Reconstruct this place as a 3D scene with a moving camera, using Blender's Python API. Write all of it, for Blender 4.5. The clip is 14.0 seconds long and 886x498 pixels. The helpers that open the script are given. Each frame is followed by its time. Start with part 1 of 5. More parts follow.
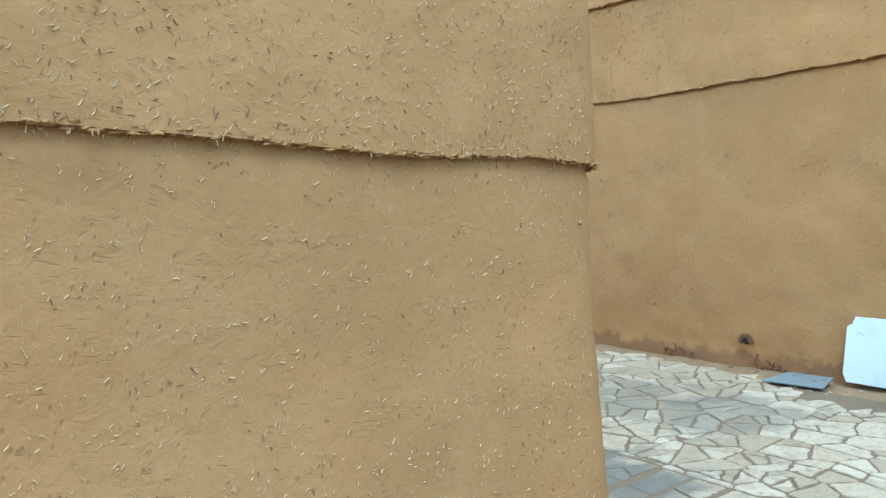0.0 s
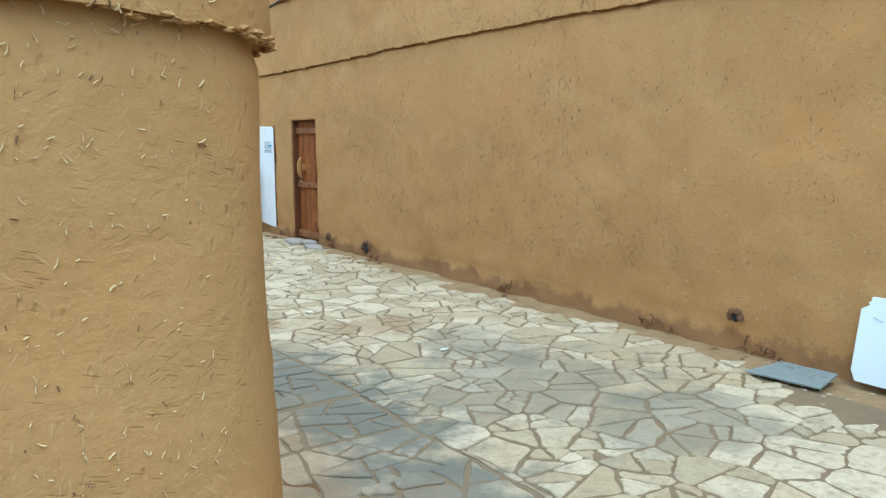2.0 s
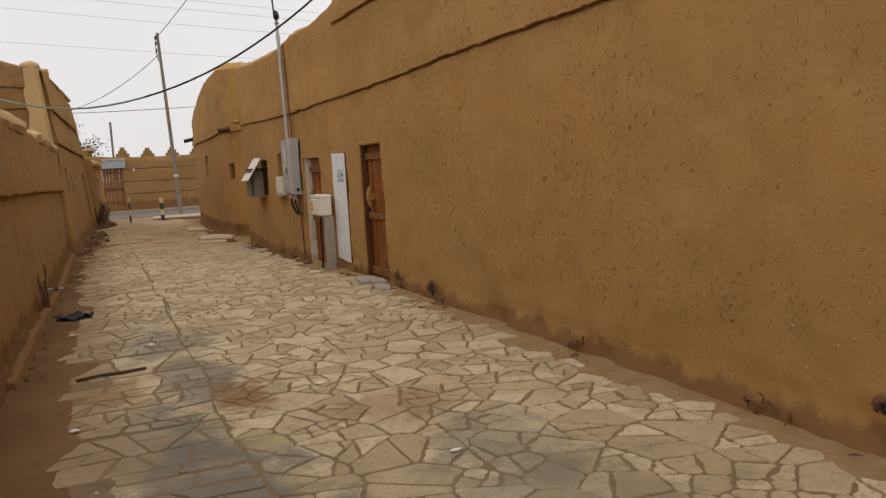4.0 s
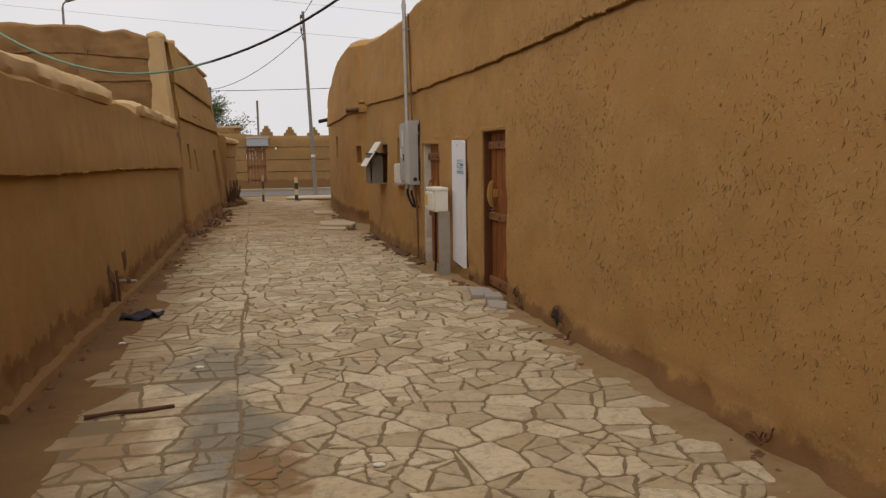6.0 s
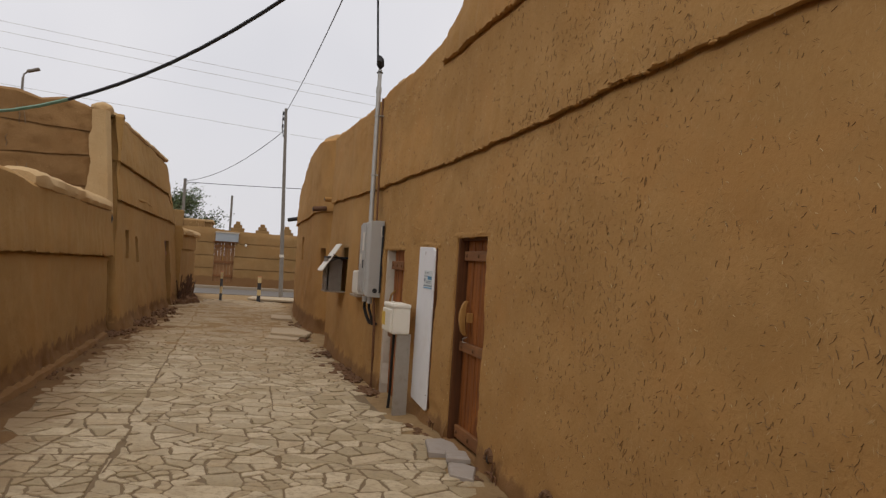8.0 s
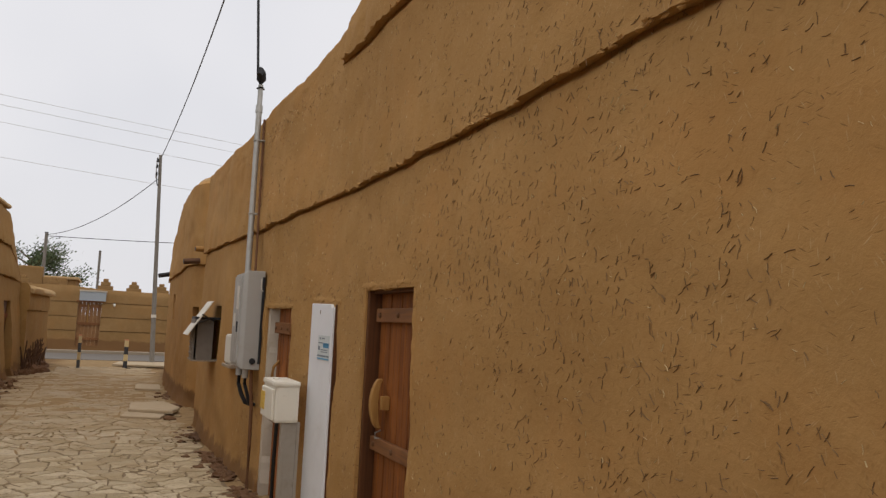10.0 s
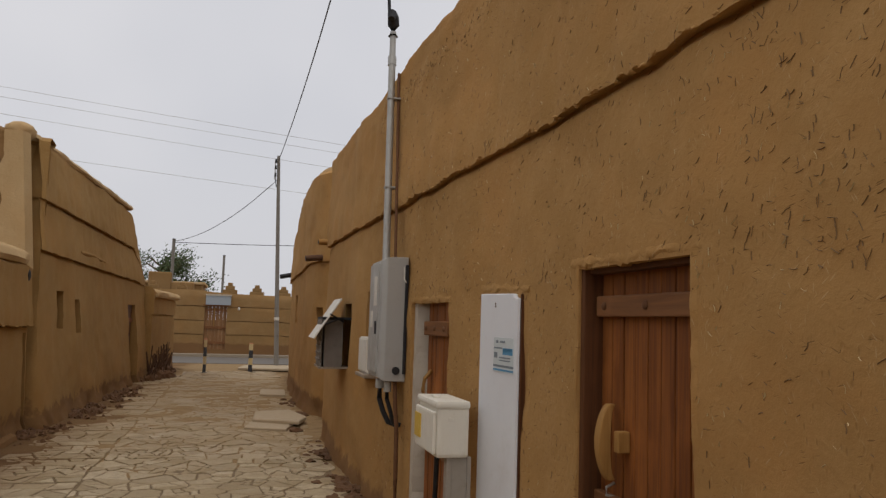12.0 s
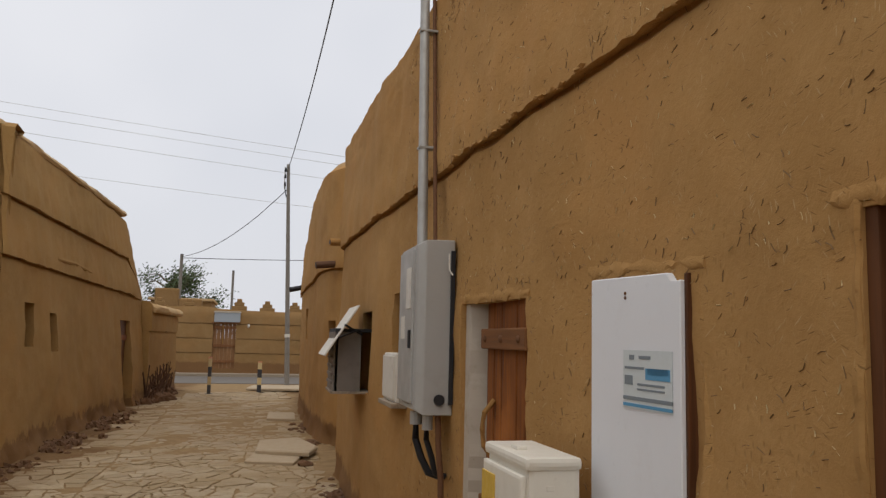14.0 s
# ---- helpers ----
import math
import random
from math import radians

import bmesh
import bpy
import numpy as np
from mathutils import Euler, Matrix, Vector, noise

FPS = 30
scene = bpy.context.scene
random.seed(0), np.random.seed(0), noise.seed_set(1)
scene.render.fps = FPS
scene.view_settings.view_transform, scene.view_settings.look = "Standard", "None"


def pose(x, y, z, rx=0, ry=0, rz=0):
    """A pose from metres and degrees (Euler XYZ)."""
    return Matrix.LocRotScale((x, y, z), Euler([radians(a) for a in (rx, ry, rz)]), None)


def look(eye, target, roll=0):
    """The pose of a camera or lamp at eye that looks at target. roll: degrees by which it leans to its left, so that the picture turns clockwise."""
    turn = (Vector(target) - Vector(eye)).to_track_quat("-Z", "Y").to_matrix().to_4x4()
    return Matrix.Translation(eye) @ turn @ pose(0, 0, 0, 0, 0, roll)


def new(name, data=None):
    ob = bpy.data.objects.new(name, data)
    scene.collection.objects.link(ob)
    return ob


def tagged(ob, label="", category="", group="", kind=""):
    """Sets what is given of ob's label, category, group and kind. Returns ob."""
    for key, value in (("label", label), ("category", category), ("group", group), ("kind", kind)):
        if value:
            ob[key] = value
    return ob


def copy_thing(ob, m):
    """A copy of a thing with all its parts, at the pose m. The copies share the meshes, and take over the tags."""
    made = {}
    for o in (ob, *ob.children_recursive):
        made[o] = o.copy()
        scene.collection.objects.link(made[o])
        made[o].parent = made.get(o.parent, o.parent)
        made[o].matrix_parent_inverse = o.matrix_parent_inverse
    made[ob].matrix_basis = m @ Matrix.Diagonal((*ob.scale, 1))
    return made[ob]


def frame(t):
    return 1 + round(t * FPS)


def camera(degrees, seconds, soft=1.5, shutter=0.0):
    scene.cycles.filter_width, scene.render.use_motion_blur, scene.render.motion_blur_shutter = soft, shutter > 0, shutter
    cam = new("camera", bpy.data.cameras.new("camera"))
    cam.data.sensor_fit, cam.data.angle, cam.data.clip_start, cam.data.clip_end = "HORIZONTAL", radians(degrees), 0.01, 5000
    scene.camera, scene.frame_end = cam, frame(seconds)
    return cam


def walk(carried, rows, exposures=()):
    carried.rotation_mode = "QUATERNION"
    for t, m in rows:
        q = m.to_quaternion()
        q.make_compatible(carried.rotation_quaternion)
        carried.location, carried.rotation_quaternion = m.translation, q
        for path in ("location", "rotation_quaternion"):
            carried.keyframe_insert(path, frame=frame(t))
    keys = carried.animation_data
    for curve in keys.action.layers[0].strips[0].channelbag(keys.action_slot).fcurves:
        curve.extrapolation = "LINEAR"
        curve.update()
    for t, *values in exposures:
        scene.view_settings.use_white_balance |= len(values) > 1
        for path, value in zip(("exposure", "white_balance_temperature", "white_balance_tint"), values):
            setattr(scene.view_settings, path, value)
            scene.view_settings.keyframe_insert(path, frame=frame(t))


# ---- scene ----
from mathutils.bvhtree import BVHTree

cam = camera(58.4, 14.0, soft=1.35)
METRES, EYE, TILT, LEAN, TURN = 13.2, 1.674, 0.0, 0.0, -38.2
ROWS = [
    (0.0, 0.0, 0.0, 0.0, -0.13, -3.58, 2.13),
    (0.5, 0.0182, 0.027, -0.0006, -3.37, -3.95, -1.42),
    (1.0, 0.039, 0.0509, -0.0011, -4.36, -5.92, 3.62),
    (1.5, 0.064, 0.0787, -0.0045, 1.07, -8.45, 0.7),
    (2.0, 0.0808, 0.1089, -0.0073, 4.31, -8.0, 0.27),
    (2.5, 0.1016, 0.1371, -0.0096, 10.73, -7.97, 1.56),
    (3.0, 0.1159, 0.1687, -0.0092, 9.55, -7.03, 2.1),
    (3.5, 0.125, 0.2002, -0.008, 6.51, -6.98, 4.96),
    (4.0, 0.1281, 0.2367, -0.0069, 14.48, -6.4, 3.27),
    (6.5, 0.0825, 0.4058, -0.0052, 24.82, -6.75, 0.83),
    (7.0, 0.0679, 0.4403, -0.0058, 23.7, -4.28, 0.4),
    (7.5, 0.0567, 0.4775, -0.007, 25.89, -2.03, -2.99),
    (8.0, 0.0411, 0.5197, -0.0067, 23.17, 1.24, -3.64),
    (8.5, 0.0237, 0.56, -0.0031, 15.65, 2.87, -3.89),
    (11.0, -0.0611, 0.7123, -0.0051, 15.81, 6.7, -1.93),
    (11.5, -0.0822, 0.7422, -0.0058, 21.12, 6.24, -4.08),
    (12.0, -0.1019, 0.7662, -0.006, 23.39, 5.39, -1.82),
    (12.5, -0.1198, 0.7978, -0.0062, 21.46, 5.64, -2.89),
    (13.0, -0.1391, 0.8244, -0.0077, 21.91, 4.51, -1.73),
    (13.5, -0.1542, 0.8535, -0.0094, 23.15, 7.73, -1.66),
    (14.0, -0.174, 0.8822, -0.0096, 24.33, 6.57, -1.34),
]
walk(cam, [(t, pose(0, 0, EYE, TILT, LEAN, TURN) @ pose(METRES * x, METRES * y, METRES * z, 90 + pitch, roll, yaw)) for t, x, y, z, yaw, pitch, roll in ROWS], exposures=(
    (0.0, 1.53, 4450, -5), (1.5, 1.36, 4750, -4), (2.0, 1.47, 4850, -6), (2.5, 1.15, 5250, -6), (3.0, 0.6, 6150, 8), (3.5, 0.45, 6850, 14), (4.2, 0.25, 7100, 14),
    (6.5, 0.19, 7000, 14), (7.0, -0.03, 7000, 14), (7.5, 0.15, 6900, 14), (8.0, 0.13, 6800, 14), (8.5, 0.24, 6800, 13), (11.0, 0.2, 6750, 13), (11.5, 0.06, 6700, 13), (12.0, -0.05, 6700, 13), (12.5, 0.06, 6700, 13), (14.0, 0.17, 6600, 12)))


# ---- light ----
world = bpy.data.worlds.new("overcast_sky")
scene.world = world
world.use_nodes = True
wn, wl = world.node_tree.nodes, world.node_tree.links
wn.clear()
w_out = wn.new("ShaderNodeOutputWorld")
w_bg = wn.new("ShaderNodeBackground")
w_sky = wn.new("ShaderNodeTexSky")
w_sky.sky_type = "NISHITA"
w_sky.sun_disc = False
w_sky.sun_elevation, w_sky.sun_rotation = radians(67), radians(208)
w_sky.dust_density = 6.0
w_gain = wn.new("ShaderNodeVectorMath")
w_gain.operation = "SCALE"
w_gain.inputs["Scale"].default_value = 0.09
wl.new(w_sky.outputs[0], w_gain.inputs[0])
# cloud cover: an even pale veil, slightly mottled
w_tc = wn.new("ShaderNodeTexCoord")
w_noise = wn.new("ShaderNodeTexNoise")
w_noise.inputs["Scale"].default_value = 2.2
w_noise.inputs["Detail"].default_value = 3.0
wl.new(w_tc.outputs["Generated"], w_noise.inputs["Vector"])
w_ramp = wn.new("ShaderNodeValToRGB")
w_ramp.color_ramp.elements[0].position, w_ramp.color_ramp.elements[1].position = 0.3, 0.75
w_ramp.color_ramp.elements[0].color = (0.66, 0.69, 0.74, 1)
w_ramp.color_ramp.elements[1].color = (0.80, 0.82, 0.85, 1)
wl.new(w_noise.outputs["Fac"], w_ramp.inputs[0])
w_mix = wn.new("ShaderNodeMixRGB")
w_mix.inputs[0].default_value = 0.88
wl.new(w_gain.outputs[0], w_mix.inputs[1])
wl.new(w_ramp.outputs[0], w_mix.inputs[2])
wl.new(w_mix.outputs[0], w_bg.inputs["Color"])
w_bg.inputs["Strength"].default_value = 1.0
wl.new(w_bg.outputs[0], w_out.inputs[0])

sun = new("sun", bpy.data.lights.new("sun", "SUN"))
sun.data.energy, sun.data.angle, sun.data.color = 0.7, radians(25), (1.0, 0.97, 0.92)
sun.matrix_world = look((1.5, -10, 25), (4, 0, 0))


# ---- materials ----
class Nodes:
    """A small wrapper round one node material."""

    def __init__(self, name, rough=0.9, metal=0.0, spec=0.3):
        self.mat = bpy.data.materials.new(name)
        self.mat.use_nodes = True
        self.n, self.l = self.mat.node_tree.nodes, self.mat.node_tree.links
        self.b = self.n["Principled BSDF"]
        self.b.inputs["Roughness"].default_value = rough
        self.b.inputs["Metallic"].default_value = metal
        self.b.inputs["Specular IOR Level"].default_value = spec
        self.co = self.n.new("ShaderNodeTexCoord").outputs["Object"]

    def put(self, socket, value):
        if isinstance(value, bpy.types.NodeSocket):
            self.l.new(value, socket)
        elif isinstance(value, tuple) and len(value) == 3 and socket.type == "RGBA":
            socket.default_value = (*value, 1)
        else:
            socket.default_value = value

    def noise(self, scale, detail=3.0, rough=0.55, vec=None, warp=0.0):
        k = self.n.new("ShaderNodeTexNoise")
        k.inputs["Scale"].default_value, k.inputs["Detail"].default_value = scale, detail
        k.inputs["Roughness"].default_value, k.inputs["Distortion"].default_value = rough, warp
        self.l.new(vec or self.co, k.inputs["Vector"])
        return k.outputs["Fac"]

    def voronoi(self, scale, vec=None, feature="F1", out="Distance"):
        k = self.n.new("ShaderNodeTexVoronoi")
        k.feature = feature
        k.inputs["Scale"].default_value = scale
        self.l.new(vec or self.co, k.inputs["Vector"])
        return k.outputs[out]

    def ramp(self, fac, lo, hi, a=0.0, b=1.0):
        k = self.n.new("ShaderNodeMapRange")
        k.interpolation_type = "SMOOTHSTEP"
        for i, v in enumerate((lo, hi, a, b)):
            k.inputs[i + 1].default_value = v
        self.l.new(fac, k.inputs[0])
        return k.outputs[0]

    def math(self, op, a, b=0.0):
        k = self.n.new("ShaderNodeMath")
        k.operation = op
        self.put(k.inputs[0], a), self.put(k.inputs[1], b)
        return k.outputs[0]

    def mix(self, fac, a, b, kind="MIX"):
        k = self.n.new("ShaderNodeMixRGB")
        k.blend_type = kind
        self.put(k.inputs[0], fac), self.put(k.inputs[1], a), self.put(k.inputs[2], b)
        return k.outputs[0]

    def mapped(self, scale=(1, 1, 1), turn=(0, 0, 0), vec=None):
        k = self.n.new("ShaderNodeMapping")
        k.inputs["Scale"].default_value = scale
        k.inputs["Rotation"].default_value = [radians(a) for a in turn]
        self.l.new(vec or self.co, k.inputs["Vector"])
        return k.outputs[0]

    def along(self):
        """Wall coordinates: x + y along the wall, z up."""
        s = self.n.new("ShaderNodeSeparateXYZ")
        self.l.new(self.co, s.inputs[0])
        c = self.n.new("ShaderNodeCombineXYZ")
        self.l.new(self.math("ADD", s.outputs[0], s.outputs[1]), c.inputs[0])
        self.l.new(s.outputs[2], c.inputs[1])
        return c.outputs[0], s.outputs[2]

    def random(self):
        return self.n.new("ShaderNodeObjectInfo").outputs["Random"]

    def island(self):
        return self.n.new("ShaderNodeNewGeometry").outputs["Random Per Island"]

    def bump(self, height, strength=0.5, depth=0.01, under=None):
        k = self.n.new("ShaderNodeBump")
        k.inputs["Strength"].default_value, k.inputs["Distance"].default_value = strength, depth
        self.l.new(height, k.inputs["Height"])
        if under:
            self.l.new(under, k.inputs["Normal"])
        self.l.new(k.outputs[0], self.b.inputs["Normal"])
        return k.outputs[0]

    def color(self, value):
        self.put(self.b.inputs["Base Color"], value)
        return self

    def rough(self, value):
        self.put(self.b.inputs["Roughness"], value)
        return self


def fibres(m, vec, size, turn, keep, seed):
    """Short straw strokes lying one way, thinned out by a coarse mask."""
    v = m.mapped((size, size * 0.13, 1), (0, 0, 0), m.mapped((1, 1, 1), (0, 0, turn), vec))
    k = m.n.new("ShaderNodeVectorMath")
    k.operation = "ADD"
    k.inputs[1].default_value = (seed * 3.7, seed * 1.3, seed)
    m.l.new(v, k.inputs[0])
    d = m.voronoi(1.0, k.outputs[0])
    return m.ramp(d, keep, keep * 0.55)


def mud(name, base, straw=1.0, relief=1.0, seed=0, damp=0.0):
    m = Nodes(name, 0.95, 0, 0.15)
    s, z = m.along()
    big = m.noise(0.55, 4, 0.6)
    mid = m.noise(3.1, 5, 0.65, warp=0.4)
    fine = m.noise(38, 4, 0.7)
    grit = m.noise(160, 2, 0.6)
    dark = tuple(c * k for c, k in zip(base, (0.83, 0.80, 0.74)))
    pale = tuple(min(1, c * k) for c, k in zip(base, (1.10, 1.13, 1.20)))
    col = m.mix(m.ramp(big, 0.3, 0.7), dark, base)
    col = m.mix(m.ramp(mid, 0.42, 0.75, 0, 0.55), col, pale)
    col = m.mix(m.ramp(fine, 0.35, 0.7, 0.0, 0.42), col, dark)
    col = m.mix(m.ramp(grit, 0.55, 0.8, 0, 0.25), col, pale)
    col = m.mix(m.ramp(m.noise(0.9, 4, 0.6, m.mapped((1, 1, 1.4), (20, 0, 35))), 0.46, 0.68, 0, 0.5), col, tuple(c * k for c, k in zip(base, (1.04, 0.93, 0.82))))
    # faint vertical rain runs
    runs = m.noise(1.0, 4, 0.6, m.mapped((5, 0.35, 1), (0, 0, 0), s))
    col = m.mix(m.ramp(runs, 0.5, 0.75, 0, 0.22), col, dark)
    light, deep = None, None
    for i, (size, turn) in enumerate(((80, 8), (90, 62), (75, -48), (84, 100), (95, 35), (88, -75))):
        f = fibres(m, s, size, turn, 0.2, seed + i)
        thin = m.ramp(m.noise(4 + i, 3, 0.6, m.mapped((1, 1, 1), (0, 0, 17 * i), s)), 0.5, 0.62)
        f = m.math("MULTIPLY", f, thin)
        if i % 2 == 0:
            light = f if light is None else m.math("MAXIMUM", light, f)
        else:
            deep = f if deep is None else m.math("MAXIMUM", deep, f)
    col = m.mix(m.math("MULTIPLY", light, 0.42 * straw), col, (0.55, 0.41, 0.22))
    # straw dents: their shade is put into the colour as dark strokes
    col = m.mix(m.math("MULTIPLY", deep, 0.6 * straw), col, (0.13, 0.07, 0.028))
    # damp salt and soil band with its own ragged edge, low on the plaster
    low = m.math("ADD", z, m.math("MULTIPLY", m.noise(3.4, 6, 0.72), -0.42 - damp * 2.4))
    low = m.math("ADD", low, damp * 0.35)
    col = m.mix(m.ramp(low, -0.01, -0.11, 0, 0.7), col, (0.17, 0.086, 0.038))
    # pits where straw and grit have fallen out, their shade painted in darker
    pits = m.ramp(m.voronoi(40, m.mapped((1.0, 1.0, 0.45))), 0.26, 0.05)
    pits = m.math("MULTIPLY", pits, m.ramp(m.noise(2.2, 3), 0.45, 0.62))
    col = m.mix(m.math("MULTIPLY", pits, 0.22 * straw), col, tuple(c * 0.45 for c in base))
    m.color(col)
    h = m.math("ADD", m.math("MULTIPLY", fine, 0.5), m.math("MULTIPLY", mid, 0.9))
    h = m.math("ADD", h, m.math("MULTIPLY", m.noise(13, 4, 0.6, warp=0.8), 0.95))
    h = m.math("ADD", h, m.math("MULTIPLY", light, 0.12))
    h = m.math("SUBTRACT", h, m.math("MULTIPLY", deep, 0.28))
    h = m.math("SUBTRACT", h, m.math("MULTIPLY", pits, 0.6))
    h = m.math("ADD", h, m.math("MULTIPLY", grit, 0.15))
    m.bump(h, 0.5 * relief, 0.014)
    return m.mat


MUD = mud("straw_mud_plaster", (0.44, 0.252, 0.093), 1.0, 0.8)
# same mud with a darker base: weaker light on the west put into the colour
MUD_WEST = mud("shaded_west_straw_mud", (0.37, 0.222, 0.083), 0.6, 0.9, 5, 0.16)
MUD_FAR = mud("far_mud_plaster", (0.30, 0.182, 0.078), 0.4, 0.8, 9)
MUD_BANDED = mud("old_banded_mud", (0.27, 0.155, 0.066), 0.4, 1.6, 12)
COPING = mud("pale_coping_plaster", (0.52, 0.36, 0.185), 0.5, 1.0, 15)


def soil():
    m = Nodes("sandy_soil", 0.97, 0, 0.1)
    col = m.mix(m.ramp(m.noise(0.7, 5), 0.3, 0.7), (0.13, 0.071, 0.030), (0.20, 0.118, 0.053))
    col = m.mix(m.ramp(m.noise(9, 5, 0.7), 0.45, 0.7, 0, 0.6), col, (0.17, 0.10, 0.05))
    col = m.mix(m.ramp(m.voronoi(55), 0.0, 0.22, 0.5, 0), col, (0.34, 0.24, 0.13))
    # pale trodden dust down the middle of the alley, ragged at its sides
    sep = m.n.new("ShaderNodeSeparateXYZ")
    m.l.new(m.co, sep.inputs[0])
    off = m.math("ADD", m.math("ABSOLUTE", m.math("SUBTRACT", sep.outputs[0], 5.3)), m.math("MULTIPLY", m.math("SUBTRACT", m.noise(1.6, 5, 0.65), 0.5), 1.6))
    dusty = m.mix(m.ramp(m.noise(5, 5, 0.7), 0.35, 0.7), (0.33, 0.225, 0.115), (0.26, 0.17, 0.082))
    col = m.mix(m.ramp(off, 1.95, 1.35, 0, 0.85), col, dusty)
    m.color(col)
    m.bump(m.math("ADD", m.noise(30, 5, 0.7), m.noise(6, 3)), 0.7, 0.02)
    return m.mat


def flagstone(by_island=False):
    m = Nodes("flagstone_joined" if by_island else "flagstone", 0.8, 0, 0.25)
    r = m.island() if by_island else m.random()
    col = m.mix(m.ramp(r, 0.0, 1.0), (0.36, 0.285, 0.17), (0.53, 0.435, 0.29))
    col = m.mix(m.ramp(m.math("FRACT", m.math("MULTIPLY", r, 7.3)), 0.75, 1.0, 0, 0.5), col, (0.37, 0.27, 0.145))
    col = m.mix(m.ramp(m.noise(2.6, 6, 0.7), 0.48, 0.74, 0, 0.55), col, (0.25, 0.18, 0.105))
    col = m.mix(m.ramp(m.noise(24, 5, 0.7), 0.48, 0.72, 0, 0.6), col, (0.20, 0.148, 0.085))
    col = m.mix(m.ramp(m.noise(95, 3, 0.7), 0.56, 0.72, 0, 0.5), col, (0.13, 0.092, 0.055))
    col = m.mix(m.ramp(m.noise(7, 6, 0.75, warp=0.5), 0.5, 0.68, 0, 0.5), col, (0.26, 0.21, 0.14))
    # grey cement stains trodden over the stones
    for (x, y), (rx, ry), amount in (((3.7, 4.9), (0.6, 1.9), 0.9), ((3.35, 6.3), (0.55, 1.0), 0.5), ((3.5, 3.1), (0.7, 0.8), 0.8), ((5.2, 5.2), (0.45, 0.8), 0.45), ((5.2, 3.2), (0.8, 0.6), 0.5), ((3.75, 9.2), (0.5, 0.9), 0.6), ((3.85, 7.6), (0.35, 1.1), 0.7), ((4.9, 4.3), (1.1, 0.9), 0.45)):
        k = m.n.new("ShaderNodeMapping")
        k.vector_type = "TEXTURE"
        k.inputs["Location"].default_value, k.inputs["Scale"].default_value = (x, y, 0), (rx, ry, 1)
        m.l.new(m.co, k.inputs["Vector"])
        d = m.n.new("ShaderNodeVectorMath")
        d.operation = "LENGTH"
        m.l.new(k.outputs[0], d.inputs[0])
        ragged = m.math("ADD", d.outputs["Value"], m.math("MULTIPLY", m.math("SUBTRACT", m.noise(2.4, 5, 0.65), 0.5), 2.2))
        col = m.mix(m.ramp(ragged, 1.05, 0.45, 0, amount), col, (0.135, 0.127, 0.10))
    for (x, y), (rx, ry) in (((4.07, 7.05), (0.24, 0.5)), ((3.2, 7.7), (0.3, 0.5)), ((4.9, 6.2), (0.5, 0.35))):
        k = m.n.new("ShaderNodeMapping")
        k.vector_type = "TEXTURE"
        k.inputs["Location"].default_value, k.inputs["Scale"].default_value = (x, y, 0), (rx, ry, 1)
        m.l.new(m.co, k.inputs["Vector"])
        d = m.n.new("ShaderNodeVectorMath")
        d.operation = "LENGTH"
        m.l.new(k.outputs[0], d.inputs[0])
        ragged = m.math("ADD", d.outputs["Value"], m.math("MULTIPLY", m.math("SUBTRACT", m.noise(6, 6, 0.7), 0.5), 2.0))
        col = m.mix(m.ramp(ragged, 1.0, 0.55, 0, 0.85 if x > 4 and x < 4.5 else 0.5), col, (0.20, 0.105, 0.036))
    # trodden dust that has settled over the further stretch
    sep = m.n.new("ShaderNodeSeparateXYZ")
    m.l.new(m.co, sep.inputs[0])
    dust = m.math("ADD", sep.outputs[1], m.math("MULTIPLY", m.math("SUBTRACT", m.noise(0.9, 5, 0.65), 0.5), 9.0))
    col = m.mix(m.ramp(dust, 13.0, 24.0, 0.0, 0.7), col, (0.30, 0.205, 0.105))
    edge = m.math("ADD", m.math("ABSOLUTE", m.math("SUBTRACT", sep.outputs[0], 5.05)), m.math("MULTIPLY", m.math("SUBTRACT", m.noise(2.0, 5, 0.65), 0.5), 1.4))
    col = m.mix(m.ramp(edge, 1.45, 2.0, 0.0, 0.7), col, (0.24, 0.155, 0.08))
    m.color(col)
    m.rough(m.ramp(m.noise(1.3, 4), 0.35, 0.65, 0.62, 0.9))
    h = m.math("ADD", m.math("MULTIPLY", m.noise(11, 5, 0.65), 1.0), m.math("MULTIPLY", m.noise(70, 3), 0.25))
    m.bump(h, 0.7, 0.014)
    return m.mat


def wood(name, a, b, axis="z", rough=0.62, worn=0.3):
    m = Nodes(name, rough, 0, 0.22)
    sc = {"z": (22, 22, 1.1), "y": (22, 1.1, 22), "x": (1.1, 22, 22)}[axis]
    grain = m.noise(1.0, 6, 0.65, m.mapped(sc), 1.2)
    col = m.mix(m.ramp(grain, 0.3, 0.72), a, b)
    col = m.mix(m.ramp(m.noise(2.3, 4), 0.5, 0.8, 0, worn), col, tuple(min(1, c * 1.6 + 0.005) for c in b))
    col = m.mix(m.ramp(m.random(), 0, 1, 0, 0.25), col, tuple(c * 0.6 for c in a))
    m.color(col)
    m.rough(m.ramp(grain, 0.2, 0.8, rough - 0.1, rough + 0.2))
    m.bump(grain, 0.35, 0.004)
    return m.mat


